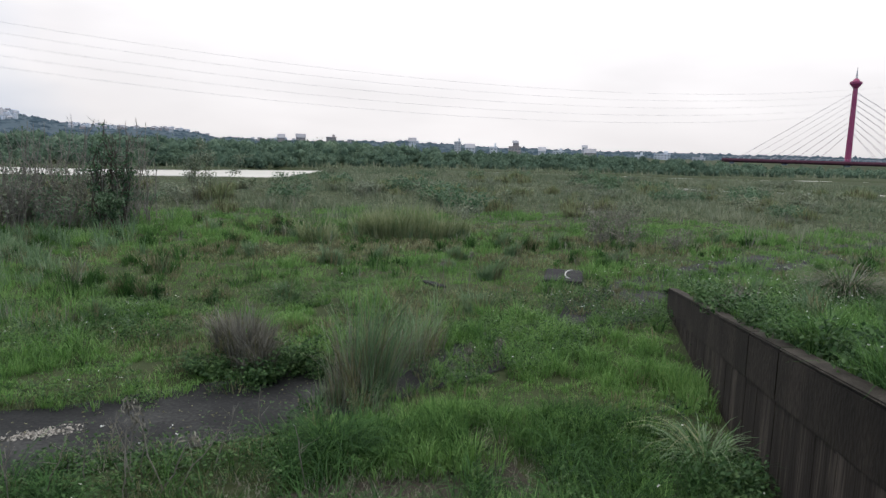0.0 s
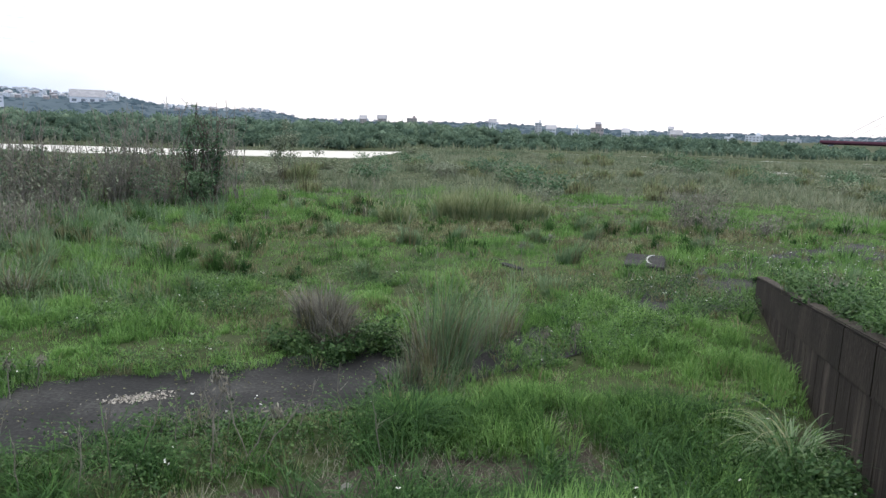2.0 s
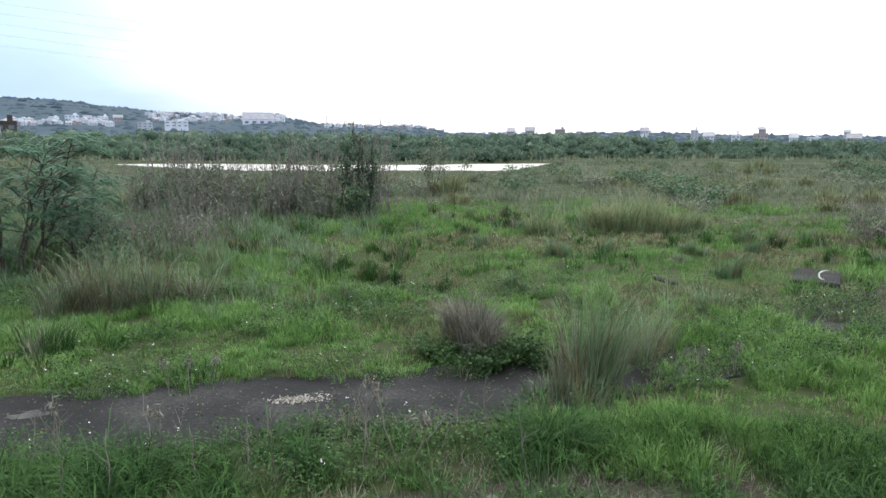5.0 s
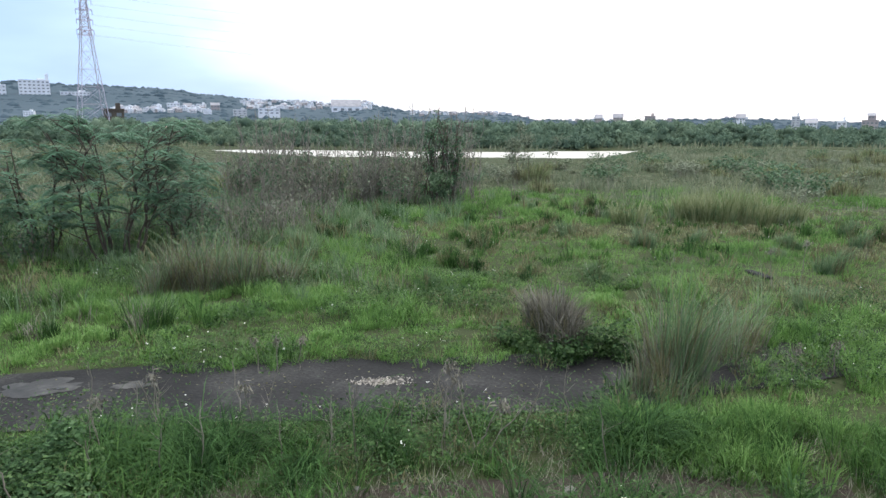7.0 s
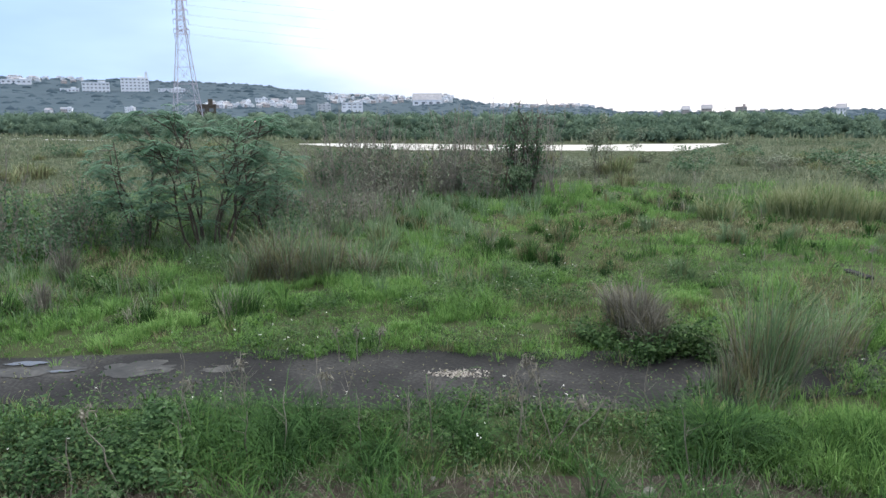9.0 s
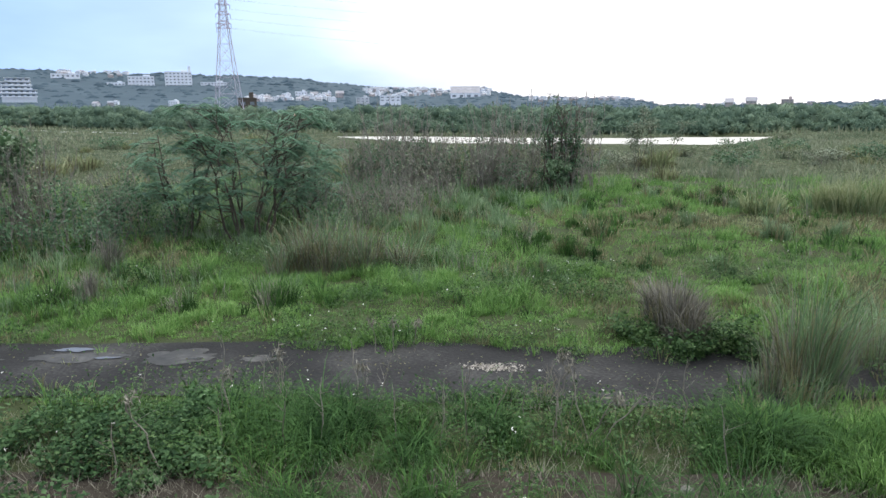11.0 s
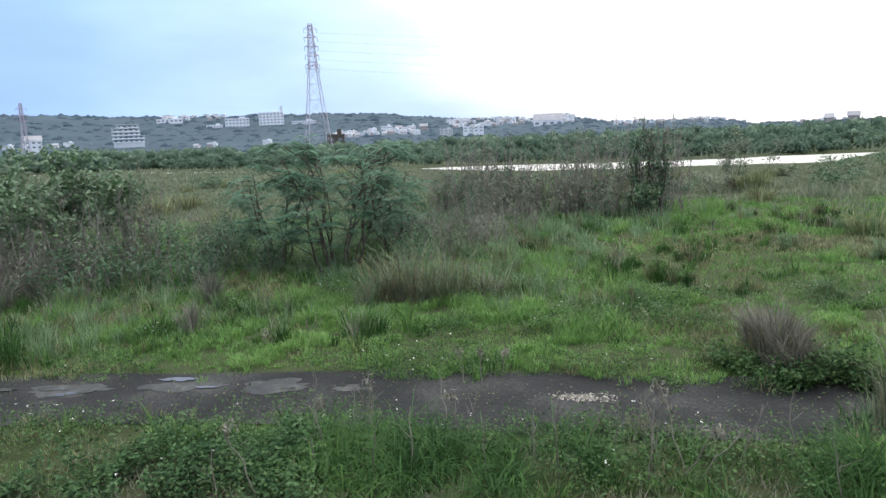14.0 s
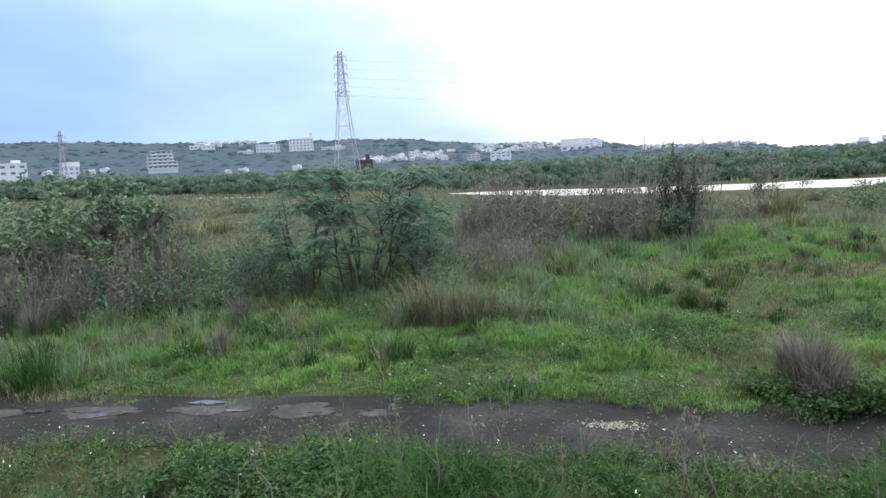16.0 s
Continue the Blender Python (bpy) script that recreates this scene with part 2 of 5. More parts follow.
def ease(v, a, b):
    t = np.clip((np.asarray(v, float) - a) / (b - a), 0, 1)
    return t * t * (3 - 2 * t)


def spot(az, r):
    return r * math.sin(radians(az)), r * math.cos(radians(az))


TRACK = np.array([(-60, -34), (-40, -15), (-30, -5.5), (-24, -0.8), (-17.6, 3.7), (-14.5, 6.2), (-10.4, 9.05), (-7.1, 10.9), (-2.7, 13.5),
                  (-0.3, 16.0), (1.9, 18.0), (5.0, 21.7), (9.0, 27.0), (13.5, 31.2), (23, 38.5), (40, 47), (70, 55)], float)


def smooth_line(points, n):
    points = np.asarray(points, float)
    d = np.r_[0, np.cumsum(np.hypot(*np.diff(points[:, :2], axis=0).T))]
    s = np.linspace(0, d[-1], n)
    raw = np.stack([np.interp(s, d, points[:, k]) for k in range(points.shape[1])], 1)
    for _ in range(3):
        raw[1:-1] = raw[1:-1] * 0.5 + raw[:-2] * 0.25 + raw[2:] * 0.25
    return raw


TRACK_FINE = smooth_line(TRACK, 260)


def off_line(x, y, line):
    """Distance in plan from points to a polyline."""
    x, y = np.asarray(x, float), np.asarray(y, float)
    best = np.full(x.shape, 1e9)
    for (x0, y0), (x1, y1) in zip(line[:-1, :2], line[1:, :2]):
        dx, dy = x1 - x0, y1 - y0
        s = np.clip(((x - x0) * dx + (y - y0) * dy) / (dx * dx + dy * dy), 0, 1)
        best = np.minimum(best, np.hypot(x - x0 - s * dx, y - y0 - s * dy))
    return best


RIVER_LINE = np.array([spot(-100, 700), spot(-84, 560), spot(-69, 330), spot(-61, 228), spot(-50, 170), spot(-40, 142), spot(-32, 126),
                       spot(-23, 122), spot(-16, 123), spot(-12, 131), spot(-8, 146), spot(2, 160), spot(10, 163), spot(18, 162), spot(30, 185), spot(60, 300)])
SIDE_LINE = np.array([spot(17, 116), spot(21, 109), spot(24.5, 111), spot(28, 115), spot(40, 135)])


def river_half(x, y):
    """Half the river's width, which narrows downstream."""
    return np.interp(np.degrees(np.arctan2(x, y)), [-75, -62, -50, -44, -40.5, -34, -13, -9], [3.5, 3.5, 3.0, 3.5, 9.0, 14.5, 15.5, 3.0])


def ground_height(x, y):
    """The flood plain, the levee on which the camera stands, the dips of the river."""
    x, y = np.asarray(x, float), np.asarray(y, float)
    r = np.hypot(x, y)
    z = (patchy(x, y, 5.0, 3) - 0.5) * 0.35 * ease(r, 7, 18) + (patchy(x, y, 1.4, 5, 2) - 0.5) * 0.16
    near_track = 1 - ease(off_line(x, y, TRACK), 1.4, 3.0)
    z = z * (1 - near_track) - 0.04 * near_track
    ahead = -0.58 * x + 0.815 * y
    reach = 1 - 0.68 * ease(x, 0.0, 3.0)
    levee = 3.4 * (1 - ease(ahead, 1.6 * reach, 7.2 * reach))
    z = z * ease(ahead, 5 * reach, 8 * reach) + levee
    half = river_half(x, y)
    z = z - 1.1 * (1 - ease(off_line(x, y, RIVER_LINE), half - 4, half + 1)) - 1.0 * (1 - ease(off_line(x, y, SIDE_LINE), 2, 5))
    return z + (patchy(x, y, 30.0, 9, 2) - 0.5) * 0.3 * ease(r, 35, 80)


def raw_mesh(name, verts, faces, mat, smooth=False):
    """A mesh from arrays: faces are all triangles or all quads."""
    verts, faces = np.ascontiguousarray(verts, np.float32), np.ascontiguousarray(faces, np.int32)
    me = bpy.data.meshes.new(name)
    n, k = faces.shape
    me.vertices.add(len(verts))
    me.vertices.foreach_set("co", verts.ravel())
    me.loops.add(n * k)
    me.loops.foreach_set("vertex_index", faces.ravel())
    me.polygons.add(n)
    me.polygons.foreach_set("loop_start", np.arange(0, n * k, k, dtype=np.int32))
    if smooth:
        me.polygons.foreach_set("use_smooth", np.ones(n, bool))
    me.update(calc_edges=True)
    me.materials.append(mat)
    return me


def child(name, me, parent, label=""):
    ob = new(name, me)
    ob.parent = parent
    return tagged(ob, label) if label else ob


def part(name, bm, mat, parent, label="", smooth=False):
    me = bpy.data.meshes.new(name)
    bm.to_mesh(me)
    bm.free()
    if smooth:
        for p in me.polygons:
            p.use_smooth = True
    me.materials.append(mat)
    return child(name, me, parent, label)


def thing(name, place, label, category, group="", turn=0.0, kind=""):
    ob = new(name)
    ob.empty_display_size = 0.1
    ob.matrix_basis = pose(*place, 0, 0, turn)
    return tagged(ob, label, category, group, kind)


def box(bm, centre, size, bevel=0.0, m=None):
    made = bmesh.ops.create_cube(bm, size=1.0)["verts"]
    bmesh.ops.scale(bm, vec=size, verts=made)
    bmesh.ops.translate(bm, vec=centre, verts=made)
    if bevel:
        bmesh.ops.bevel(bm, geom=list({e for v in made for e in v.link_edges}), offset=bevel, segments=1, affect="EDGES")
    elif m:
        bmesh.ops.transform(bm, matrix=m, verts=made)
    return bm


def tubes(lines, sides=4):
    """Tapered tubes along lines of (x, y, z, radius) rows."""
    verts, faces = [], []
    for line in lines:
        line = np.asarray(line, float)
        first = len(verts)
        d = line[-1, :3] - line[0, :3]
        d = d / (np.linalg.norm(d) + 1e-9)
        u = np.cross(d, (0.31, 0.92, 0.22))
        u /= np.linalg.norm(u) + 1e-9
        v = np.cross(d, u)
        for p in line:
            for k in range(sides):
                a = 2 * math.pi * k / sides
                verts.append(p[:3] + p[3] * (u * math.cos(a) + v * math.sin(a)))
        for i in range(len(line) - 1):
            for k in range(sides):
                a, b = first + i * sides + k, first + i * sides + (k + 1) % sides
                faces.append((a, b, b + sides, a + sides))
    return np.array(verts), np.array(faces)


def blades(x, y, z, height, width, lean, away=None, curl=0.6, fine=True):
    """Grass blades: each bends over on its own side. fine: three triangles a blade, else one."""
    n = len(x)
    a = rng.uniform(0, 2 * math.pi, n) if away is None else away + rng.normal(0, 0.5, n)
    turn = a + math.pi / 2 + rng.normal(0, 0.6, n)
    base = np.stack([x, y, z], 1)
    side = np.stack([np.cos(turn), np.sin(turn), np.zeros(n)], 1) * (width / 2)[:, None]
    out = np.stack([np.cos(a), np.sin(a), np.zeros(n)], 1)
    up = np.array([0, 0, 1.0])
    tip = base + out * (height * lean)[:, None] + up * (height * np.sqrt(np.clip(1 - lean**2 * 0.6, 0.2, 1)))[:, None]
    if not fine:
        verts = np.stack([base - side, base + side, tip], 1).reshape(-1, 3)
        return verts, np.arange(3 * n).reshape(-1, 3)
    mid = base + out * (height * lean * (1 - curl) * 0.75)[:, None] + up * (height * 0.62)[:, None]
    verts = np.stack([base - side * 0.8, base + side * 0.8, mid + side, mid - side, tip], 1).reshape(-1, 3)
    i = 5 * np.arange(n)[:, None]
    faces = np.concatenate([i + [0, 1, 2], i + [0, 2, 3], i + [3, 2, 4]], 1).reshape(-1, 3)
    return verts, faces


def leaves(centres, length, width, droop=0.0, spread=1.0):
    """Pointed leaves as folded diamonds at the given places."""
    n = len(centres)
    a = rng.uniform(0, 2 * math.pi, n)
    pitch = rng.normal(-droop, 0.5 * spread, n)
    d = np.stack([np.cos(a) * np.cos(pitch), np.sin(a) * np.cos(pitch), np.sin(pitch)], 1)
    side = np.cross(d, np.array([0, 0, 1.0]))
    side /= np.linalg.norm(side, axis=1, keepdims=True) + 1e-6
    tilt = rng.normal(0, 0.6, n)[:, None]
    side = side * np.cos(tilt) + np.cross(d, side) * np.sin(tilt)
    l, w = (length * rng.uniform(0.6, 1.3, n))[:, None], (width * rng.uniform(0.7, 1.2, n))[:, None]
    c = np.asarray(centres, float)
    verts = np.stack([c, c + d * l * 0.45 + side * w / 2, c + d * l, c + d * l * 0.45 - side * w / 2], 1).reshape(-1, 3)
    return verts, np.arange(4 * n).reshape(-1, 4)


def join(*pieces):
    verts, faces, n = [], [], 0
    for v, f in pieces:
        verts.append(v)
        faces.append(np.asarray(f) + n)
        n += len(v)
    return np.concatenate(verts), np.concatenate(faces)


def wobble_line(start, end, r0, r1, bends=4, amount=0.08):
    s = np.linspace(0, 1, bends)
    length = np.linalg.norm(np.subtract(end, start))
    line = np.outer(1 - s, start) + np.outer(s, end)
    line[1:-1] += rng.normal(0, amount * length, (bends - 2, 3)) * 0.6
    return np.c_[line, r0 + (r1 - r0) * s]


# ---- ground: one sheet to the horizon ----
az_line = np.r_[np.arange(-180, -95, 5.0), np.arange(-95, 52, 0.45), np.arange(52, 180, 5.0)]
r_line = np.r_[0.0, 0.4, np.arange(1.5, 24, 0.4), np.arange(24, 60, 1.0), np.arange(60, 225, 2.2), np.geomspace(225, 4500, 40)]
aa, rr = np.meshgrid(np.radians(az_line), r_line, indexing="ij")
gx, gy = rr * np.sin(aa), rr * np.cos(aa)
gv = np.stack([gx, gy, ground_height(gx, gy)], -1).reshape(-1, 3)
na, nr = len(az_line), len(r_line)
i, j = np.meshgrid(np.arange(na), np.arange(nr - 1), indexing="ij")
i2 = (i + 1) % na
gf = np.stack([i * nr + j, i * nr + j + 1, i2 * nr + j + 1, i2 * nr + j], -1).reshape(-1, 4)
ground = new("ground", raw_mesh("ground", gv, gf[:, ::-1], SOIL, True))
tagged(ground, "flat grassy flood plain with a levee slope", "ground", kind="structure")

# bare strip at the foot of the levee, the worn track, the river


def ribbon(name, line, half, lift, mat, ragged=0.0, flat=None, across=5, seed=2):
    """A strip along a line; it follows the ground, or lies flat at a height."""
    line = np.asarray(line, float)
    d = np.gradient(line[:, :2], axis=0)
    d /= np.linalg.norm(d, axis=1, keepdims=True)
    nrm = np.stack([-d[:, 1], d[:, 0]], 1)
    half = np.broadcast_to(half, len(line))
    rows = []
    for k in np.linspace(-1, 1, across):
        rag = ragged * (patchy(line[:, 0] + 9 * np.sign(k), line[:, 1], 1.3, seed) - 0.5) * 2 * (abs(k) > 0.9)
        p = line[:, :2] + nrm * (k * half + np.sign(k) * rag)[:, None]
        z = ground_height(p[:, 0], p[:, 1]) + lift if flat is None else np.full(len(p), flat)
        rows.append(np.c_[p, z])
    v = np.stack(rows, 1)
    n, w = len(line), across
    a, b = np.meshgrid(np.arange(n - 1), np.arange(w - 1), indexing="ij")
    f = np.stack([a * w + b, (a + 1) * w + b, (a + 1) * w + b + 1, a * w + b + 1], -1).reshape(-1, 4)
    return new(name, raw_mesh(name, v.reshape(-1, 3), f, mat, True))


tagged(ribbon("road", TRACK_FINE, 1.55, 0.03, ASPHALT, 0.25, across=9), "narrow worn dark asphalt track overgrown at its edges", "track", kind="structure")
toe = np.array([(-40, -19.3), (-22, -5.5), (-13, 0.9), (-6, 5.9), (-1.5, 8.8), (1.5, 9.8)], float)
tagged(ribbon("bare_strip", smooth_line(toe, 80), 0.9, 0.02, DIRT, 0.4), "strip of bare brown soil at the levee foot", "soil", kind="structure")
tagged(ribbon("water", smooth_line(RIVER_LINE, 200), river_half(*smooth_line(RIVER_LINE, 200).T) + 2, 0, RIVER, flat=-0.3), "pale silty river with sky reflection put into its colour", "river", kind="structure")
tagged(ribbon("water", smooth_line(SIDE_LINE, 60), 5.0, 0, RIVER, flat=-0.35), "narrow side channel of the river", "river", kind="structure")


def blob_sheet(name, x, y, rx, ry, turn, lift, mat, seed, flat=True, n=44):
    """A thin patch with an uneven outline lying on the ground."""
    a = np.linspace(0, 2 * math.pi, n, endpoint=False)
    w = 0.25 + 1.5 * patchy(np.cos(a) * 1.5 + seed * 7, np.sin(a) * 1.5, 0.9, seed, 4)
    c, s = math.cos(radians(turn)), math.sin(radians(turn))
    px, py = np.cos(a) * rx * w, np.sin(a) * ry * w
    p = np.stack([x + px * c - py * s, y + px * s + py * c], 1)
    z0 = float(ground_height(np.array([x]), np.array([y]))[0]) + lift
    v = np.r_[np.c_[p, np.full(n, z0)], [(x, y, z0)]]
    f = np.stack([np.arange(n), (np.arange(n) + 1) % n, np.full(n, n)], 1)
    return new(name, raw_mesh(name, v, f, mat))


# sheets that paint the wet, muddy sheen of the track as lighter patches
for k, (x, y, rx, ry, turn) in enumerate([(-12.5, 8.25, 0.85, 0.42, 36), (-14.3, 7.0, 1.0, 0.32, 36), (-16.2, 5.5, 0.9, 0.4, 38), (-18.2, 3.9, 0.9, 0.4, 38), (-11.0, 9.1, 0.4, 0.2, 33)]):
    tagged(blob_sheet("silt_sheen_patch", x, y, rx, ry, turn, 0.04, SILT_SHEEN, 31 + k), "muddy silt on the dark asphalt track, wet sheen in its pale colour", "silt", "silt patches")
for k, (x, y, rx, ry, turn) in enumerate([(-14.75, 7.25, 0.36, 0.13, 38), (-13.75, 7.3, 0.26, 0.08, 40), (-15.95, 5.35, 0.42, 0.12, 60), (-16.6, 5.2, 0.3, 0.10, 38), (-12.1, 8.35, 0.12, 0.05, 36), (-17.6, 4.5, 0.3, 0.10, 36)]):
    tagged(blob_sheet("puddle", x, y, rx, ry, turn, 0.052, PUDDLE, 11 + k), "shallow puddle on the asphalt track reflecting sky", "puddle", "puddles on the track")
gx, gy = -6.7 + rng.normal(0, 0.26, 420), 11.35 + rng.normal(0, 0.11, 420)
gy = gy + (gx + 6.7) * 0.45
grit = leaves(np.stack([gx, gy, ground_height(gx, gy) + 0.044], 1), 0.05, 0.045, 0, 0.05)
tagged(new("pale_grit", raw_mesh("pale_grit", *grit, PALE_GRIT)), "pale gritty patch on the asphalt track", "grit", kind="stuff")

# ---- ramp and its retaining wall ----
def wall_x(y):
    return 4.92 + 0.2 * (y - 9.9)


def wall_z(y):
    return 2.77 - 0.127 * (y - 6.18)


def wall_block(y0, y1, top0, top1, low0, low1, front, thick, bevel):
    """A slice of the wall between two places, with a sloping top."""
    bm = bmesh.new()
    vs = []
    for y, t, l in ((y0, top0, low0), (y1, top1, low1)):
        for dx in (-front, thick):
            for z in (l, t):
                vs.append(bm.verts.new((wall_x(y) + dx, y, z)))
    for q in ((0, 1, 3, 2), (4, 6, 7, 5), (0, 4, 5, 1), (2, 3, 7, 6), (1, 5, 7, 3), (0, 2, 6, 4)):
        bm.faces.new([vs[k] for k in q])
    bmesh.ops.recalc_face_normals(bm, faces=bm.faces)
    bmesh.ops.bevel(bm, geom=bm.edges[:], offset=bevel, segments=2, affect="EDGES")
    return bm


wall = thing("retaining_wall", (0, 0, 0), "dark stained concrete retaining wall along a ramp", "wall", kind="structure")
joints = [0.6, 4.9, 9.57, 11.3, 21.7]
for y0, y1 in zip(joints[:-1], joints[1:]):
    g = 0.006
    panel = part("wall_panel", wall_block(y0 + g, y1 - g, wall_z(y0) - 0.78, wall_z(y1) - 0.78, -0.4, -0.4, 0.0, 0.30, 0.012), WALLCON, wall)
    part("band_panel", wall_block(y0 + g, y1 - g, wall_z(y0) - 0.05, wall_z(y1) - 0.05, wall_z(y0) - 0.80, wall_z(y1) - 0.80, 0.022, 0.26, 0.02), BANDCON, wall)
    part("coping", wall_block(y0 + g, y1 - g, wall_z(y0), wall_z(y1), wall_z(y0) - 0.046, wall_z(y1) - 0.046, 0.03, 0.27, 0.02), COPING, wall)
    # vertical board marks on the lower face
    for y in y0 + 0.2 + np.cumsum(rng.uniform(0.5, 1.6, 9)):
        if y > y1 - 0.15:
            break
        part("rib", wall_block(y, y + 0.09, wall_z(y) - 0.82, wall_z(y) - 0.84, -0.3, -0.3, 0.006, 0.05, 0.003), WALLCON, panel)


def ramp_height(x, y):
    d = x - wall_x(y) - 0.25
    z = np.maximum(wall_z(y) - 0.14, -0.2) + (patchy(x, y, 0.8, 21) - 0.5) * 0.16
    return z * (1 - ease(d, 5.5, 10.0)) - 0.3 * ease(d, 7, 10.5) - 0.25 * ease(y, 23, 26)


ry, rd = np.meshgrid(np.arange(0.4, 27, 0.3), np.r_[0, np.arange(0.3, 11, 0.35)], indexing="ij")
rx = wall_x(ry) + 0.25 + rd
rv = np.stack([rx, ry, ramp_height(rx, ry)], -1).reshape(-1, 3)
n0, n1 = rd.shape
i, j = np.meshgrid(np.arange(n0 - 1), np.arange(n1 - 1), indexing="ij")
rf = np.stack([i * n1 + j, i * n1 + j + 1, (i + 1) * n1 + j + 1, (i + 1) * n1 + j], -1).reshape(-1, 4)
tagged(new("ramp", raw_mesh("ramp", rv, rf, SOIL, True)), "overgrown earth ramp sloping down behind the wall", "ramp", kind="structure")


def surface(x, y):
    """The height of ground or ramp, whichever is on top."""
    x, y = np.asarray(x, float), np.asarray(y, float)
    g = ground_height(x, y)
    on = (x > wall_x(y) + 0.25) & (x < wall_x(y) + 10.5) & (y > 0.4) & (y < 26.5)
    return np.where(on, np.maximum(g, ramp_height(x, y)), g)


def in_wall(x, y):
    return (x > wall_x(y) - 0.1) & (x < wall_x(y) + 0.3) & (y < 21.8)


# ---- far hills, woods ----
RIDGE = np.array([(-110, 2.6), (-90, 3.2), (-76, 3.4), (-72, 3.42), (-65, 3.1), (-60, 2.95), (-54, 2.95), (-48, 2.75), (-45.6, 2.6), (-42, 2.15), (-38, 1.85), (-33.8, 1.6),
                  (-31.6, 1.82), (-28.6, 1.15), (-21, 0.95), (-17.4, 0.42), (-10, 0.38), (-3.9, 0.5), (0.7, 0.4), (5, 0.25), (12, 0.2), (22, 0.17), (60, 0.17)])
TREE_TOP = np.array([(-110, 1.0), (-76, 1.0), (-67, 0.95), (-56, 0.62), (-43, 0.62), (-34, 0.6), (-21, 0.42), (-13.9, 0.46), (-6.6, 0.5), (-3, 0.3), (0.7, 0.0), (9.8, -0.12),
                     (18, -0.25), (22.5, -0.5), (32, -0.66), (60, -0.7)])


def hill_height(az, r):
    top = 1500 * np.tan(np.radians(np.interp(az, RIDGE[:, 0], RIDGE[:, 1]))) + 1
    x, y = r * np.sin(np.radians(az)), r * np.cos(np.radians(az))
    rise = ease(r, 620, 1500) ** 0.8
    return -1 + top * rise * (0.86 + 0.16 * (patchy(x, y, 320, 31) - 0.5) * (1 - ease(r, 1100, 1500)) + 0.14 * ease(r, 1100, 1500)) - top * 0.5 * ease(r, 1560, 2200) + (patchy(x, y, 40, 33) - 0.5) * 8 * ease(r, 900, 1300)


ha, hr = np.meshgrid(np.arange(-110, 60, 0.25), np.r_[np.arange(620, 1400, 40), np.arange(1400, 1620, 12), np.arange(1620, 2300, 90)], indexing="ij")
hv = np.stack([hr * np.sin(np.radians(ha)), hr * np.cos(np.radians(ha)), hill_height(ha, hr)], -1).reshape(-1, 3)
n0, n1 = ha.shape
i, j = np.meshgrid(np.arange(n0 - 1), np.arange(n1 - 1), indexing="ij")
hf = np.stack([i * n1 + j, (i + 1) * n1 + j, (i + 1) * n1 + j + 1, i * n1 + j + 1], -1).reshape(-1, 4)
tagged(new("backdrop", raw_mesh("backdrop", hv, hf, HILL, True)), "distant low wooded hills, bluish evening haze put into their colour", "hills", kind="structure")

ICO = bmesh.new()
bmesh.ops.create_icosphere(ICO, subdivisions=1, radius=1.0)
ICO_V = np.array([v.co[:] for v in ICO.verts])
ICO_F = np.array([[v.index for v in f.verts] for f in ICO.faces])
ICO.free()


def lumps(places, sizes, flat=0.75):
    """Uneven faceted crowns for woods so far off that leaves cannot be told apart."""
    n = len(places)
    wob = 1 + rng.normal(0, 0.16, (n, len(ICO_V), 1))
    v = places[:, None, :] + ICO_V[None] * wob * sizes[:, None, None] * np.array([1, 1, flat])
    f = ICO_F[None] + (np.arange(n) * len(ICO_V))[:, None, None]
    return v.reshape(-1, 3), f.reshape(-1, 3)


n = 5600
az = rng.uniform(-80, 34, n)
r = np.where(rng.uniform(0, 1, n) < 0.45, rng.uniform(1420, 1520, n), rng.uniform(700, 1450, n))
p = np.stack([r * np.sin(np.radians(az)), r * np.cos(np.radians(az)), hill_height(az, r) - 3.4], 1)
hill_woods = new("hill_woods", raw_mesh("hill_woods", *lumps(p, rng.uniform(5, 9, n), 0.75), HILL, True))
tagged(hill_woods, "woods covering the distant hills, haze put into their colour", "woods", kind="stuff")


def bank_distance(az):
    """Where the near edge of the woods beyond the river runs."""
    return np.interp(az, [-110, -80, -69, -61, -50, -40, -32, -15, -8, 2, 10, 20, 30, 60], [560, 460, 352, 248, 190, 161, 145, 143, 160, 172, 176, 178, 205, 310])


# crowns in several rows, each of many leaf clumps round a dark core
n_trees = 1450
az = rng.uniform(-84, 36, n_trees)
row = rng.uniform(0, 1, n_trees)
r = bank_distance(az) + 4 + 75 * row**1.3
x, y = r * np.sin(np.radians(az)), r * np.cos(np.radians(az))
top_el = np.interp(az, TREE_TOP[:, 0], TREE_TOP[:, 1])
limit = 5 + (bank_distance(az) + 70) * np.tan(np.radians(top_el))
tall = np.clip(limit * (0.36 + 0.6 * ease(row, 0.0, 0.7)) * rng.uniform(0.62, 1.06, n_trees), 1.6, 30)
size = np.clip(tall * rng.uniform(0.28, 0.5, n_trees), 1.3, 4.2)
centre = np.stack([x, y, np.maximum(tall - size * 0.8, 0.6)], 1)
low = np.stack([x, y, np.maximum(tall * 0.35, 0.5)], 1)
core = join(lumps(centre, size * 0.72, 0.85), lumps(low, size * 0.8, 0.9))
per = 130
d = rng.normal(0, 1, (n_trees, per, 3))
d /= np.linalg.norm(d, axis=2, keepdims=True)
d[:, :, 2] = np.abs(d[:, :, 2]) * 1.3 - 0.6
spots = centre[:, None] + d * (size[:, None] * rng.uniform(0.7, 1.2, (n_trees, per)))[:, :, None]
lv, lf = leaves(spots.reshape(-1, 3), 0.6, 0.42, 0.1, 2.0)
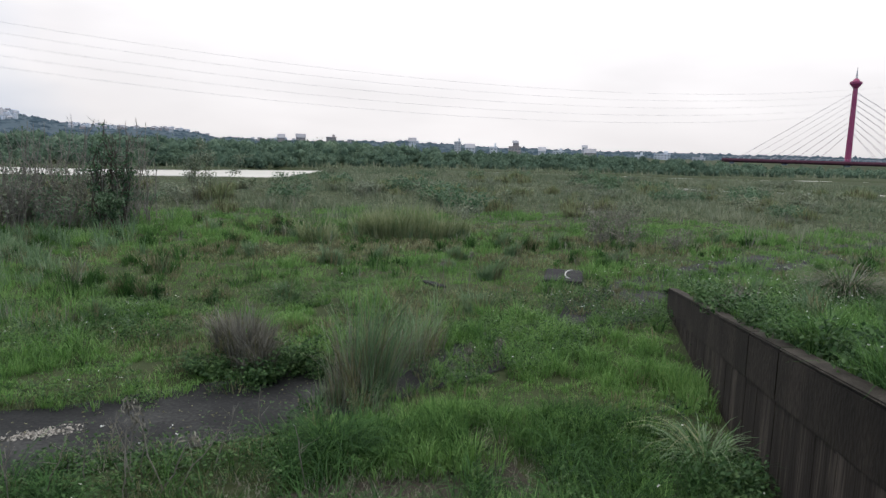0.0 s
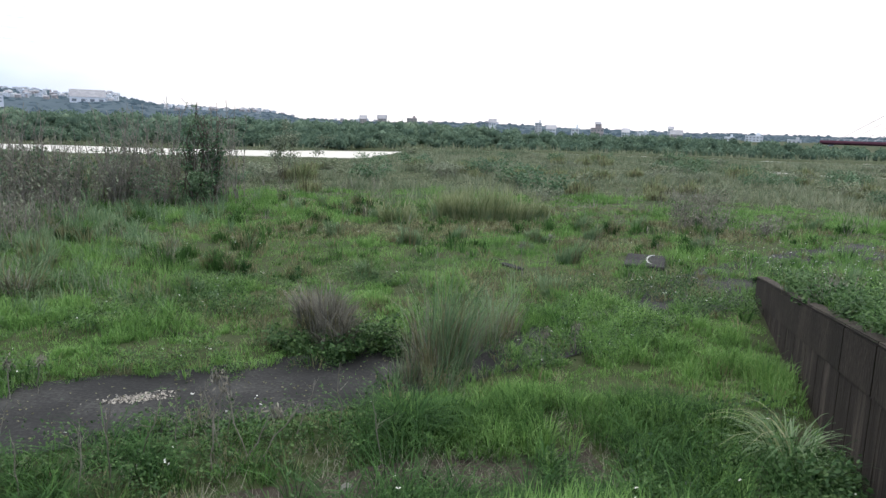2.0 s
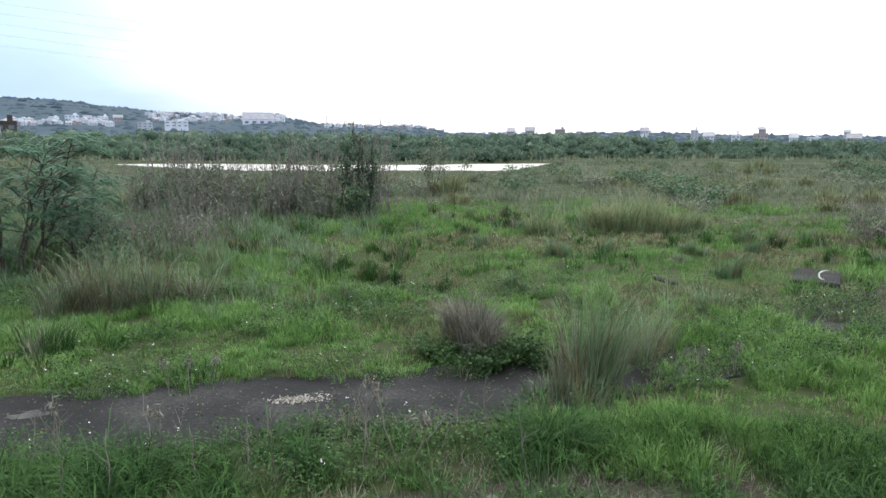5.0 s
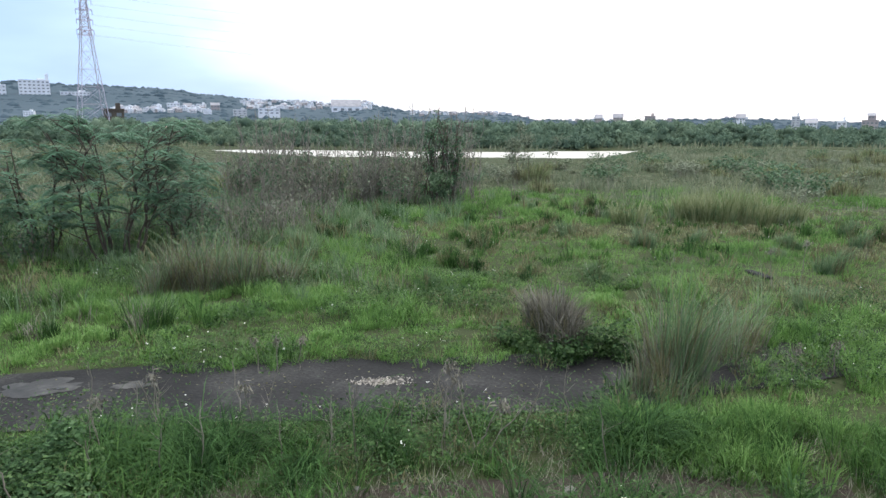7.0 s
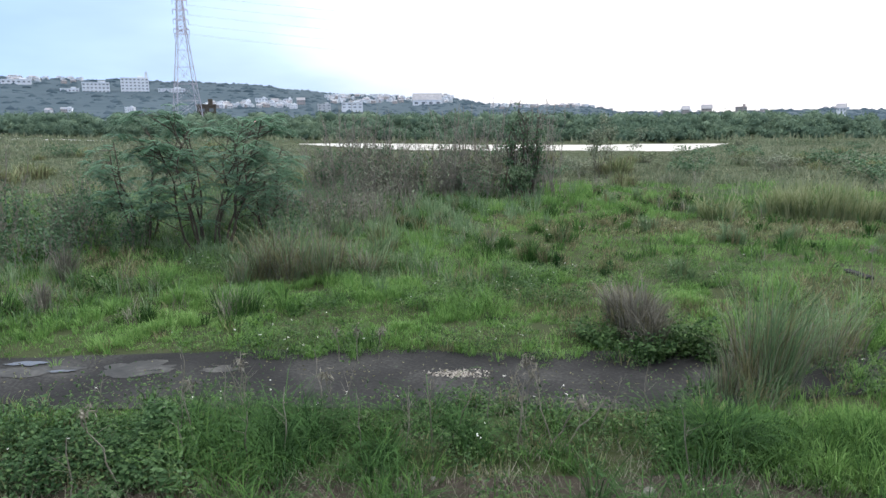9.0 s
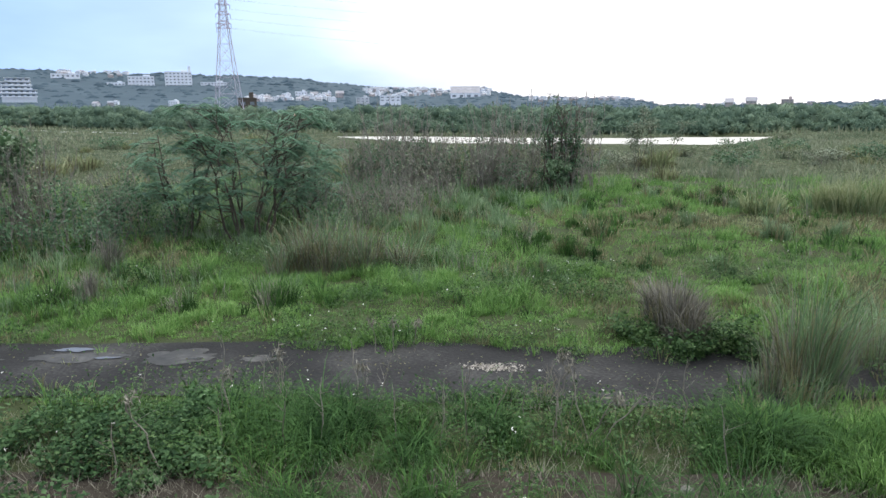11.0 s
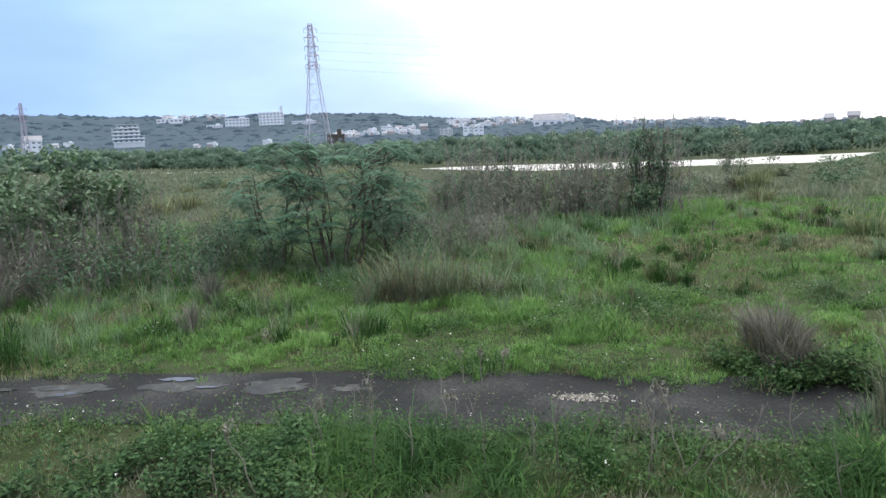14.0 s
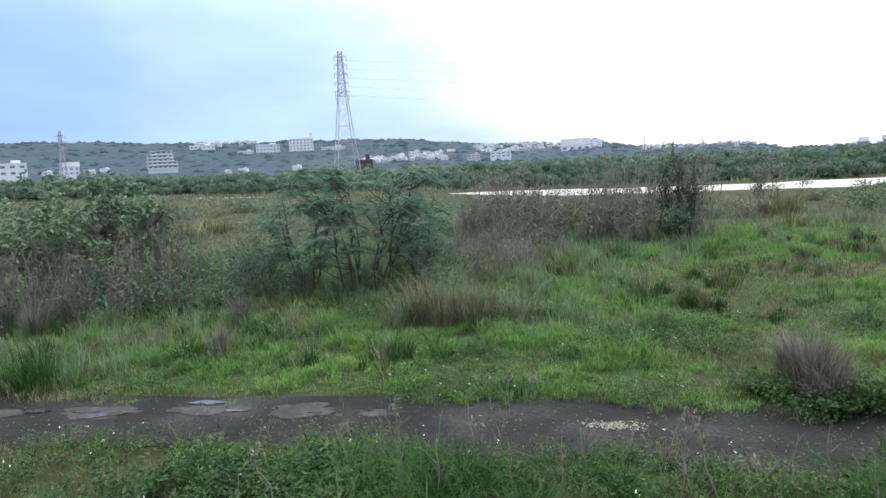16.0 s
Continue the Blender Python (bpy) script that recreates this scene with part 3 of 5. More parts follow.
tagged(new("far_woods", raw_mesh("far_woods", lv, lf, WOODS)), "dense green woods along the far river bank", "woods", kind="stuff")
tagged(new("far_woods_shade", raw_mesh("far_woods_shade", *core, WOODS, True)), "inner crowns of the far bank woods", "woods", kind="stuff")


# ---- plants ----
def clump_mesh(name, count, height, radius, width, mat, lean=0.35, fine=True):
    """Blades in several tufts of unequal height that lean apart."""
    tufts = int(np.clip(radius * 11, 4, 14))
    ta, tr = rng.uniform(0, 2 * math.pi, tufts), radius * 0.62 * np.sqrt(rng.uniform(0, 1, tufts))
    th = rng.uniform(0.5, 1.0, tufts) * (1.08 - 0.45 * tr / radius)
    th[0] = 1.0
    k = rng.integers(0, tufts, count)
    a, r = rng.uniform(0, 2 * math.pi, count), radius * 0.2 * np.sqrt(rng.uniform(0, 1, count))
    x, y = tr[k] * np.cos(ta[k]) + r * np.cos(a), tr[k] * np.sin(ta[k]) + r * np.sin(a)
    h = height * th[k] * rng.uniform(0.35, 1.0, count) ** 0.7
    away = np.arctan2(y, x) + rng.normal(0, 0.8, count)
    l = np.clip(lean * (0.25 + 0.9 * np.hypot(x, y) / radius) + rng.normal(0, 0.16, count), 0.02, 0.95)
    return raw_mesh(name, *blades(x, y, np.full(count, -0.04), h, np.full(count, width) * rng.uniform(0.6, 1.3, count), l, away, 0.5, fine), mat)


def place_xyz(x, y):
    return x, y, float(surface(np.array([x]), np.array([y]))[0])


def tussock(name, x, y, height, radius, label, mats, count=900, width=0.014, lean=0.4, group=""):
    """A grass tussock: green blades and, where given, dry ones among them."""
    t = thing(name, place_xyz(x, y), label, "grass tussock", group)
    for k, (pname, mat, share, tall) in enumerate(mats):
        child(pname, clump_mesh(pname, int(count * share), height * tall * 1.15, radius, width, mat, lean), t)
    return t


def shrub(name, x, y, height, spread, label, stems=5, twigs=5, leaf_count=1500, leaf=(0.16, 0.07), mat=None, wood=None, droop=0.2, crown_low=0.25, bare=0, thick=0.03, category="shrub", group="", scatter=0.35, sub=2, layered=1.0, feet=0.06):
    """Stems that fork into twigs, with leaves along the twigs; bare: leafless twigs that stick out."""
    t = thing(name, place_xyz(x, y), label, category, group)
    mat, wood = mat or LEAF, wood or BARK
    stem_lines, twig_lines, anchor = [], [], []
    for s in range(stems):
        a = 2 * math.pi * s / stems + rng.uniform(-0.5, 0.5)
        out = spread * rng.uniform(0.25, 0.75)
        top = np.array([out * math.cos(a), out * math.sin(a), height * rng.uniform(0.62, 0.95)])
        foot = np.array([rng.normal(0, feet * spread) + 0.6 * feet * spread * math.cos(a), rng.normal(0, feet * spread) + 0.6 * feet * spread * math.sin(a), -0.1])
        line = wobble_line(foot, top, thick, thick * 0.3, 6, 0.05)
        stem_lines.append(line)
        for _ in range(twigs):
            k = rng.uniform(crown_low, 0.95)
            p = np.array([np.interp(k, np.linspace(0, 1, 6), line[:, c]) for c in range(3)])
            b = a + rng.normal(0, 1.1)
            l = spread * rng.uniform(0.3, 0.75)
            q = p + np.array([math.cos(b) * l, math.sin(b) * l, l * rng.uniform(0.1, 0.9)])
            q[2] = min(q[2], height * 1.02)
            tw = wobble_line(p, q, thick * 0.4, thick * 0.12, 4, 0.08)
            twig_lines.append(tw)
            anchor.append(tw[1:, :3])
            for _ in range(sub):
                p2 = tw[rng.integers(1, 4), :3]
                q2 = p2 + rng.normal(0, 0.22 * spread, 3) + np.array([0, 0, 0.08 * spread])
                q2[2] = min(max(q2[2], 0.15), height * 1.03)
                t2 = wobble_line(p2, q2, thick * 0.15, thick * 0.08, 3, 0.06)
                twig_lines.append(t2)
                anchor.append(t2[1:, :3])
    for _ in range(bare):
        a, k = rng.uniform(0, 2 * math.pi), rng.uniform(0, 0.8) * spread
        foot = np.array([k * math.cos(a), k * math.sin(a), -0.05])
        end = foot + np.array([rng.normal(0, 0.2) * spread, rng.normal(0, 0.2) * spread, height * rng.uniform(0.5, 1.05)])
        w = wobble_line(foot, end, thick * 0.6, thick * 0.25, 5, 0.04)
        twig_lines.append(w)
        for _ in range(3):
            p2 = w[rng.integers(2, 5), :3]
            q2 = p2 + rng.normal(0, 0.12 * height, 3) + np.array([0, 0, 0.12 * height])
            twig_lines.append(wobble_line(p2, q2, thick * 0.3, thick * 0.15, 3, 0.05))
    for line in stem_lines:
        child("stem", raw_mesh("stem", *tubes([line], 5), wood, True), t)
    if twig_lines:
        child("branchwork", raw_mesh("branchwork", *tubes(twig_lines, 3), wood), t)
    if leaf_count:
        anchor = np.concatenate(anchor)
        c = anchor[rng.integers(0, len(anchor), leaf_count)] + rng.normal(0, scatter * 0.3 * spread, (leaf_count, 3)) * np.array([1, 1, 0.7])
        c[:, 2] = np.clip(c[:, 2], 0.05, height * 1.06)
        child("foliage", raw_mesh("foliage", *leaves(c, leaf[0], leaf[1], droop, layered), mat), t)
    return t


def arching(x, y, z, length, width, away, rise, segments=5):
    """Long leaves that climb and then hang over: rows of narrowing quads along a falling curve."""
    n = len(x)
    k = np.linspace(0, 1, segments + 1)
    climb = rise[:, None] * (1 - k[None] * rng.uniform(1.1, 2.1, n)[:, None])
    step = (length / segments)[:, None]
    run = np.cumsum(np.cos(climb) * step, 1) - np.cos(climb) * step
    up = np.cumsum(np.sin(climb) * step, 1) - np.sin(climb) * step
    px, py, pz = x[:, None] + np.cos(away)[:, None] * run, y[:, None] + np.sin(away)[:, None] * run, np.maximum(z[:, None] + up, z[:, None] - 0.3)
    half = (width / 2)[:, None] * np.sqrt(1 - k * 0.96)[None]
    sx, sy = -np.sin(away)[:, None] * half, np.cos(away)[:, None] * half
    v = np.stack([np.stack([px - sx, py - sy, pz], -1), np.stack([px + sx, py + sy, pz], -1)], 2).reshape(-1, 3)
    a = (np.arange(n)[:, None] * (segments + 1) + np.arange(segments)[None]).ravel() * 2
    return v, np.stack([a, a + 1, a + 3, a + 2], 1)


def arching_tuft(name, count, height, radius, width, mat, toward=None):
    """A tuft of arching leaves round one crown; toward: the side to which most of them hang."""
    a = rng.uniform(0, 2 * math.pi, count)
    d = radius * 0.3 * np.sqrt(rng.uniform(0, 1, count))
    away = a + rng.normal(0, 0.3, count) if toward is None else rng.normal(toward, 0.8, count)
    return raw_mesh(name, *arching(d * np.cos(a), d * np.sin(a), np.full(count, -0.03), height * rng.uniform(0.7, 1.45, count), width * rng.uniform(0.6, 1.2, count), away, rng.uniform(0.9, 1.5, count)), mat)


def fronds(hubs, per, length, pairs, leaflet):
    """Feathery leaves: each hub bears a whorl of drooping midribs with rows of narrow leaflets."""
    n = len(hubs) * per
    hub = np.repeat(hubs, per, 0)
    a = rng.uniform(0, 2 * math.pi, n)
    l = length * rng.uniform(0.65, 1.25, n)
    rise = rng.normal(0.25, 0.25, n)
    k = np.linspace(0.15, 1.0, pairs)
    run = l[:, None] * k
    z = run * np.tan(np.clip(rise, -0.4, 0.7))[:, None] - 0.75 * l[:, None] * k**2
    rib = np.stack([hub[:, 0:1] + np.cos(a)[:, None] * run, hub[:, 1:2] + np.sin(a)[:, None] * run, hub[:, 2:3] + z], -1)
    out = np.stack([np.cos(a), np.sin(a), np.zeros(n)], 1)[:, None, :]
    pieces = []
    for s in (1, -1):
        side = s * np.stack([-np.sin(a), np.cos(a), np.zeros(n)], 1)[:, None, :]
        tip_dir = side * 0.85 + out * 0.45 + np.array([0, 0, -0.25])
        size = (leaflet[0] * np.sin(np.pi * (0.18 + 0.74 * k)))[None, :, None]
        w = out * leaflet[1] / 2
        v = np.stack([rib, rib + tip_dir * size * 0.5 + w, rib + tip_dir * size, rib + tip_dir * size * 0.5 - w], 2).reshape(-1, 3)
        pieces.append((v, np.arange(len(v)).reshape(-1, 4)))
    return join(*pieces)


def feathery_tree(x, y, height, spread, label, stems, hubs):
    """Dark stems that rise and lean apart, forking into limbs that end in whorls of feathery leaves."""
    t = thing("feathery_tree", place_xyz(x, y), label, "tree")
    ends, limbs = [], []
    for k in range(stems):
        a = 2 * math.pi * k / stems + rng.uniform(-0.35, 0.35)
        out = spread * rng.uniform(0.2, 0.62)
        foot = np.array([0.25 * spread * math.cos(a) * rng.uniform(0.3, 1), 0.25 * spread * math.sin(a) * rng.uniform(0.3, 1), -0.1])
        top = np.array([foot[0] + out * math.cos(a), foot[1] + out * math.sin(a), height * rng.uniform(0.6, 0.9)])
        line = wobble_line(foot, top, 0.048, 0.018, 6, 0.05)
        child("stem", raw_mesh("stem", *tubes([line], 6), BARK, True), t)
        for q in range(max(3, hubs // stems)):
            s = rng.uniform(0.24, 1.0)
            p = np.array([np.interp(s, np.linspace(0, 1, 6), line[:, c]) for c in range(3)])
            b = a + rng.normal(0, 1.0)
            l = spread * rng.uniform(0.1, 0.5)
            e = p + np.array([math.cos(b) * l, math.sin(b) * l, l * rng.uniform(0.1, 0.8)])
            e[2] = min(e[2], height * (0.98 - 0.25 * (np.hypot(e[0], e[1]) / spread) ** 2))
            limbs.append(wobble_line(p, e, 0.022, 0.009, 4, 0.06))
            ends.append(e)
    child("branchwork", raw_mesh("branchwork", *tubes(limbs, 4), BARK, True), t)
    child("foliage", raw_mesh("foliage", *fronds(np.array(ends), 7, 0.6, 8, (0.21, 0.085)), FROND), t)
    return t


def leggy_shrub(name, x, y, height, spread, label, stems, leafy, mat, group, leaf=(0.24, 0.13), low=0.55, category="shrub", wood=None, side=5, cap=99.0, thick=0.026):
    """Many upright crooked stems, bare below and set with side twigs, with bunches of leaves towards their ends."""
    t = thing(name, place_xyz(x, y), label, category, group)
    wood = wood or TWIG
    twigs, bunch = [], []
    for k in range(stems):
        a, d = rng.uniform(0, 2 * math.pi), spread * math.sqrt(rng.uniform(0, 1))
        foot = np.array([0.7 * d * math.cos(a), 0.7 * d * math.sin(a), -0.08])
        tall = height * rng.uniform(0.55, 1.0) * (1 - 0.25 * (d / spread) ** 2)
        top = foot + np.array([rng.normal(0, 0.16) * tall + 0.25 * d * math.cos(a), rng.normal(0, 0.16) * tall + 0.25 * d * math.sin(a), tall])
        line = wobble_line(foot, top, thick, thick * 0.45, 6, 0.035)
        twigs.append(line)
        for _ in range(side):
            q = rng.uniform(0.25, 0.98)
            p = np.array([np.interp(q, np.linspace(0, 1, 6), line[:, c]) for c in range(3)])
            e = p + np.array([rng.normal(0, 0.22), rng.normal(0, 0.22), rng.uniform(0.1, 0.5)]) * (0.5 + 0.12 * height)
            twigs.append(wobble_line(p, e, thick * 0.42, thick * 0.24, 3, 0.06))
            if q > low and e[2] < cap:
                bunch.append(e)
        if rng.uniform() < 0.7 and top[2] < cap:
            bunch.append(top)
    child("branchwork", raw_mesh("branchwork", *tubes(twigs, 3), wood), t)
    if leafy:
        bunch = np.array(bunch)
        c = bunch[rng.integers(0, len(bunch), leafy)] + rng.normal(0, 0.17, (leafy, 3)) * np.array([1.2, 1.2, 0.9])
        child("foliage", raw_mesh("foliage", *leaves(c, leaf[0], leaf[1], 0.45, 0.9), mat), t)
    return t


# feathery-leaved trees at the field edge, and their neighbours
feathery_tree(-22.2, 18.3, 6.0, 3.6, "open many-stemmed tree with feathery dark green leaves", 10, 170)
feathery_tree(-25.8, 17.8, 4.6, 2.1, "smaller feathery-leaved tree beside the larger one", 6, 60)
feathery_tree(-23.4, 22.5, 4.4, 2.0, "low feathery-leaved tree behind the larger one", 5, 45)
for x, y, h, s, n, nl in [(-32.2, 10.9, 5.3, 1.7, 20, 1900), (-30.4, 12.4, 5.5, 1.6, 20, 1700), (-33.6, 8.6, 5.0, 1.7, 18, 1700), (-29.6, 9.6, 4.2, 1.4, 16, 800), (-31.0, 7.6, 4.4, 1.5, 16, 1000), (-35.5, 13.0, 5.0, 1.8, 16, 1300), (-34.4, 6.2, 4.6, 1.8, 16, 1300)]:
    leggy_shrub("tall_shrub", x, y, h * 1.16, s, "tall straggling shrub with broad leaves on bare brown stems", n, nl, BROAD, "shrubs at the field edge", (0.27, 0.15), 0.5)
for x, y, h, s, n, nl in [(-29.4, 13.4, 4.6, 0.9, 16, 260), (-28.6, 12.2, 3.9, 0.9, 14, 200), (-30.6, 14.4, 4.2, 0.9, 14, 220), (-27.4, 10.2, 3.0, 0.9, 14, 240), (-29.2, 7.4, 3.2, 1.1, 18, 200), (-30.6, 5.4, 3.4, 1.2, 18, 260), (-27.9, 8.9, 2.4, 1.0, 16, 160), (-32.0, 15.2, 3.6, 1.0, 12, 160), (-30.2, 10.4, 4.2, 1.1, 18, 200), (-31.8, 9.0, 4.0, 1.1, 18, 200), (-28.0, 7.6, 3.0, 1.0, 16, 120), (-28.8, 9.0, 3.4, 1.0, 16, 160), (-29.6, 5.9, 3.0, 1.0, 16, 120)]:
    leggy_shrub("bare_shrub", x, y, h * 1.2, s, "upright bare brown shrub with few leaves", n, nl, BROWN_LEAF, "bare shrubs at the field edge", (0.13, 0.07), 0.3, side=7)
for x, y, h, s in [(-27.0, 13.4, 2.2, 1.2), (-25.4, 14.4, 1.8, 1.1), (-24.2, 12.6, 1.5, 1.0), (-28.2, 10.8, 1.9, 1.2), (-26.4, 9.0, 1.7, 1.2), (-28.4, 17.0, 2.4, 1.3), (-31.5, 18.5, 2.6, 1.5), (-33.0, 20.5, 2.8, 1.7), (-26.4, 15.6, 2.0, 1.1), (-30.2, 11.0, 2.2, 1.2), (-24.6, 16.4, 1.6, 1.0), (-20.2, 20.2, 1.5, 1.1), (-24.8, 24.0, 2.0, 1.3), (-27.5, 26.0, 2.4, 1.5), (-29.5, 28.5, 2.8, 1.6), (-28.6, 6.4, 1.6, 1.1), (-26.0, 11.4, 1.3, 1.0)]:
    leggy_shrub("low_shrub", x, y, h * 1.25, s * 1.1, "low green leafy shrub among tall grass", 12, 560, LEAF, "low shrubs", (0.16, 0.085), 0.25)
for x, y, h in [(-27.0, 14.8, 2.2), (-28.6, 16.2, 2.5), (-24.6, 20.8, 2.2), (-26.8, 7.4, 1.6), (-28.2, 5.2, 1.9)]:
    shrub("dead_shrub", x, y, h, 0.75, "dry leafless greyish brown shrub", 6, 5, 300, (0.09, 0.03), DEAD, TWIG, 0, 0.2, 22, 0.012, group="dead shrubs")
for x, y, h, r in [(-27.2, 8.3, 1.9, 0.8), (-26.6, 7.0, 1.7, 0.8), (-28.0, 6.6, 1.8, 0.8), (-21.5, 11.9, 1.5, 0.55), (-18.6, 9.6, 0.9, 0.45)]:
    tussock("dry_bush", x, y, h, r, "bushy tussock of dry grey-brown stems", [("dry_tuft", DEAD, 0.7, 1.0), ("green_tuft", TEAL, 0.3, 0.8)], 520, 0.018, 0.5)

# brown thicket that ends in creeper-covered snags
for k in range(36):
    s = float(np.clip((k % 18) / 17 + rng.normal(0, 0.03), 0, 1))
    back_row = k // 18
    x, y = -30.6 + 12.3 * s + rng.normal(0, 0.6), 32.6 + 6.0 * s + 1.8 * back_row + rng.normal(0, 1.1)
    h = (5.8 if back_row else 4.4) + rng.uniform(-2.2, 1.3)
    green = k % 3 == 1
    leggy_shrub("thicket_shrub", x, y, h, rng.uniform(1.0, 1.5), "tall dusty green-leaved shrub with bare twigs" if green else "tall dusty brown shrub with bare upright twigs", 15, 340 if green else 200, LEAF if green else BROWN_LEAF, "brown thicket", (0.19, 0.09), 0.05, side=7, cap=rng.uniform(1.6, 4.6), thick=0.036)
for x, y, h in [(-18.2, 38.4, 6.3), (-17.5, 38.7, 5.6), (-18.9, 38.2, 5.0)]:
    shrub("creeper_covered_snag", x, y, h, 0.55, "dead tree trunk wrapped in green creeper", 3, 12, 950, (0.17, 0.11), LEAF, BARK, 0.5, 0.1, 5, 0.07, "tree", scatter=0.8)
for k in range(20):
    az, r = -47.5 + 14.0 * rng.uniform(), rng.uniform(30, 39)
    x, y = spot(az, r)
    leggy_shrub("tall_weed", x, y, rng.uniform(1.6, 3.2), rng.uniform(0.8, 1.3), "tall dusty weed with thin upright brown stems", 13, 130, LEAF if k % 2 else BROWN_LEAF, "tall weeds before the thicket", (0.15, 0.05), 0.1, "weed", None, 6, 99.0, 0.022)
shrub("creeper_mound", -17.9, 37.4, 2.6, 0.6, "mound of pale green creeper against the snags", 5, 5, 900, (0.15, 0.1), BROAD, BARK, 0.4, 0.5, 0, 0.02, "creeper", scatter=0.6)
leggy_shrub("thin_tree", -19.6, 56.9, 5.1, 2.4, "slender tree with a sparse brownish crown", 7, 1500, BROWN_LEAF, "", (0.22, 0.11), 0.5, "tree", BARK, 16)

# named tussocks
for x, y, h in [(-19.6, 5.2, 1.2), (-20.6, 4.6, 1.4), (-21.4, 5.8, 1.2)]:
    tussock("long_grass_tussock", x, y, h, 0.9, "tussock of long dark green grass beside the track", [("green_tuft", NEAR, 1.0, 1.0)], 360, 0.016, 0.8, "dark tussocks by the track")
tussock("dry_bush", -4.35, 15.2, 1.6, 0.95, "bushy tussock of dry grey-brown stems", [("dry_tuft", DEAD, 0.85, 1.0), ("straw_tuft", STRAW, 0.15, 0.9)], 1150, 0.02, 0.65)
tussock("dry_bush", -3.85, 14.85, 1.2, 0.7, "bushy tussock of dry grey-brown stems", [("dry_tuft", DEAD, 0.8, 1.0), ("straw_tuft", STRAW, 0.2, 0.9)], 650, 0.02, 0.7)
for x, y, h, s in [(-3.1, 14.9, 0.75, 0.75), (-3.7, 14.2, 0.5, 0.6), (-2.55, 14.8, 0.6, 0.6), (-4.9, 14.5, 0.45, 0.5)]:
    shrub("leafy_weed", x, y, h, s, "low dark green leafy weed beside the track", 7, 4, 1100, (0.09, 0.06), HERB, HERB, 0.1, 0.1, 0, 0.008, "weed", "leafy weeds")
for x, y, h, c, r in [(-1.5, 13.3, 2.9, 420, 0.6), (-1.15, 13.7, 2.5, 280, 0.55), (-1.85, 13.4, 1.9, 200, 0.5), (-0.6, 15.6, 2.1, 240, 0.6), (-0.3, 16.6, 2.0, 240, 0.7), (-1.4, 12.6, 1.2, 200, 0.6), (-2.0, 12.9, 1.0, 160, 0.6)]:
    tussock("tall_tussock", x, y, h, r, "tall blue-green grass tussock with dry stems at its base", [("green_tuft", TEAL, 0.42, 1.0), ("dry_tuft", DEAD, 0.3, 0.72), ("straw_tuft", STRAW, 0.25, 0.98)], c, 0.014, 0.62, "tall tussocks by the track")
for x, y, h, r in [(-16.1, 15.1, 2.5, 0.8), (-15.4, 15.6, 2.7, 0.85), (-14.6, 16.3, 2.3, 0.8), (-16.2, 14.5, 1.6, 0.7), (-13.7, 17.2, 1.6, 0.7)]:
    tussock("straw_tussock", x, y, h, r, "wide tussock of pale straw and green blades", [("straw_tuft", STRAW, 0.4, 1.0), ("dry_tuft", DEAD, 0.35, 0.85), ("green_tuft", TEAL, 0.4, 1.0)], 290, 0.018, 0.95, "straw tussocks")
for x, y, h in [(-13.7, 11.9, 1.15), (-9.7, 17.4, 0.7), (-9.2, 18.3, 0.55), (-12.2, 22.8, 1.1), (-11.6, 22.2, 0.8), (-17.7, 12.6, 0.9), (-19.0, 8.8, 0.8), (-15.6, 10.4, 0.7)]:
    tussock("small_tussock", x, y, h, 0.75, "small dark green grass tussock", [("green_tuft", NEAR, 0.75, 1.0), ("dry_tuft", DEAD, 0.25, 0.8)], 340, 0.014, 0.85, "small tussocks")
for x, y, h in [(-4.2, 39.0, 1.9), (-2.9, 38.2, 2.2), (-1.7, 38.0, 2.45), (-0.6, 38.6, 2.1), (0.6, 39.5, 1.7), (-3.5, 41.0, 2.1), (-6.3, 36.0, 1.5)]:
    tussock("reed_clump", x, y, h, 1.5, "clump of pale green reeds", [("reed_tuft", PALE, 0.8, 1.0), ("green_tuft", TEAL, 0.3, 0.7)], 420, 0.04, 0.6, "pale reed clumps")
reed = thing("arching_reed", place_xyz(4.3, 10.6), "long pale arching reed leaves at the wall foot", "reed")
child("reed_tuft", arching_tuft("reed_tuft", 15, 1.35, 0.35, 0.032, PALE, 2.7), reed)
child("green_tuft", arching_tuft("green_tuft", 150, 0.95, 0.8, 0.022, TEAL), reed)
droop = thing("straw_tussock", place_xyz(10.9, 18.3), "drooping tussock of dark dry straw on the ramp", "grass tussock")
child("dry_tuft", arching_tuft("dry_tuft", 650, 1.5, 0.8, 0.016, DEAD), droop)
child("green_tuft", arching_tuft("green_tuft", 620, 1.5, 0.8, 0.016, LONG), droop)
child("straw_tuft", arching_tuft("straw_tuft", 140, 1.6, 0.8, 0.013, STRAW), droop)
for x, y, h, s in [(9.9, 43.8, 1.7, 1.6), (11.6, 44.6, 1.5, 1.4), (9.9, 36.8, 1.35, 1.3), (8.6, 37.6, 1.2, 1.0), (12.3, 36.0, 0.9, 1.0)]:
    shrub("grey_shrub", x, y, h, s, "rounded grey-brown dry shrub", 7, 5, 560, (0.14, 0.05), DEAD, TWIG, 0, 0.1, 30, 0.02, group="grey shrubs")

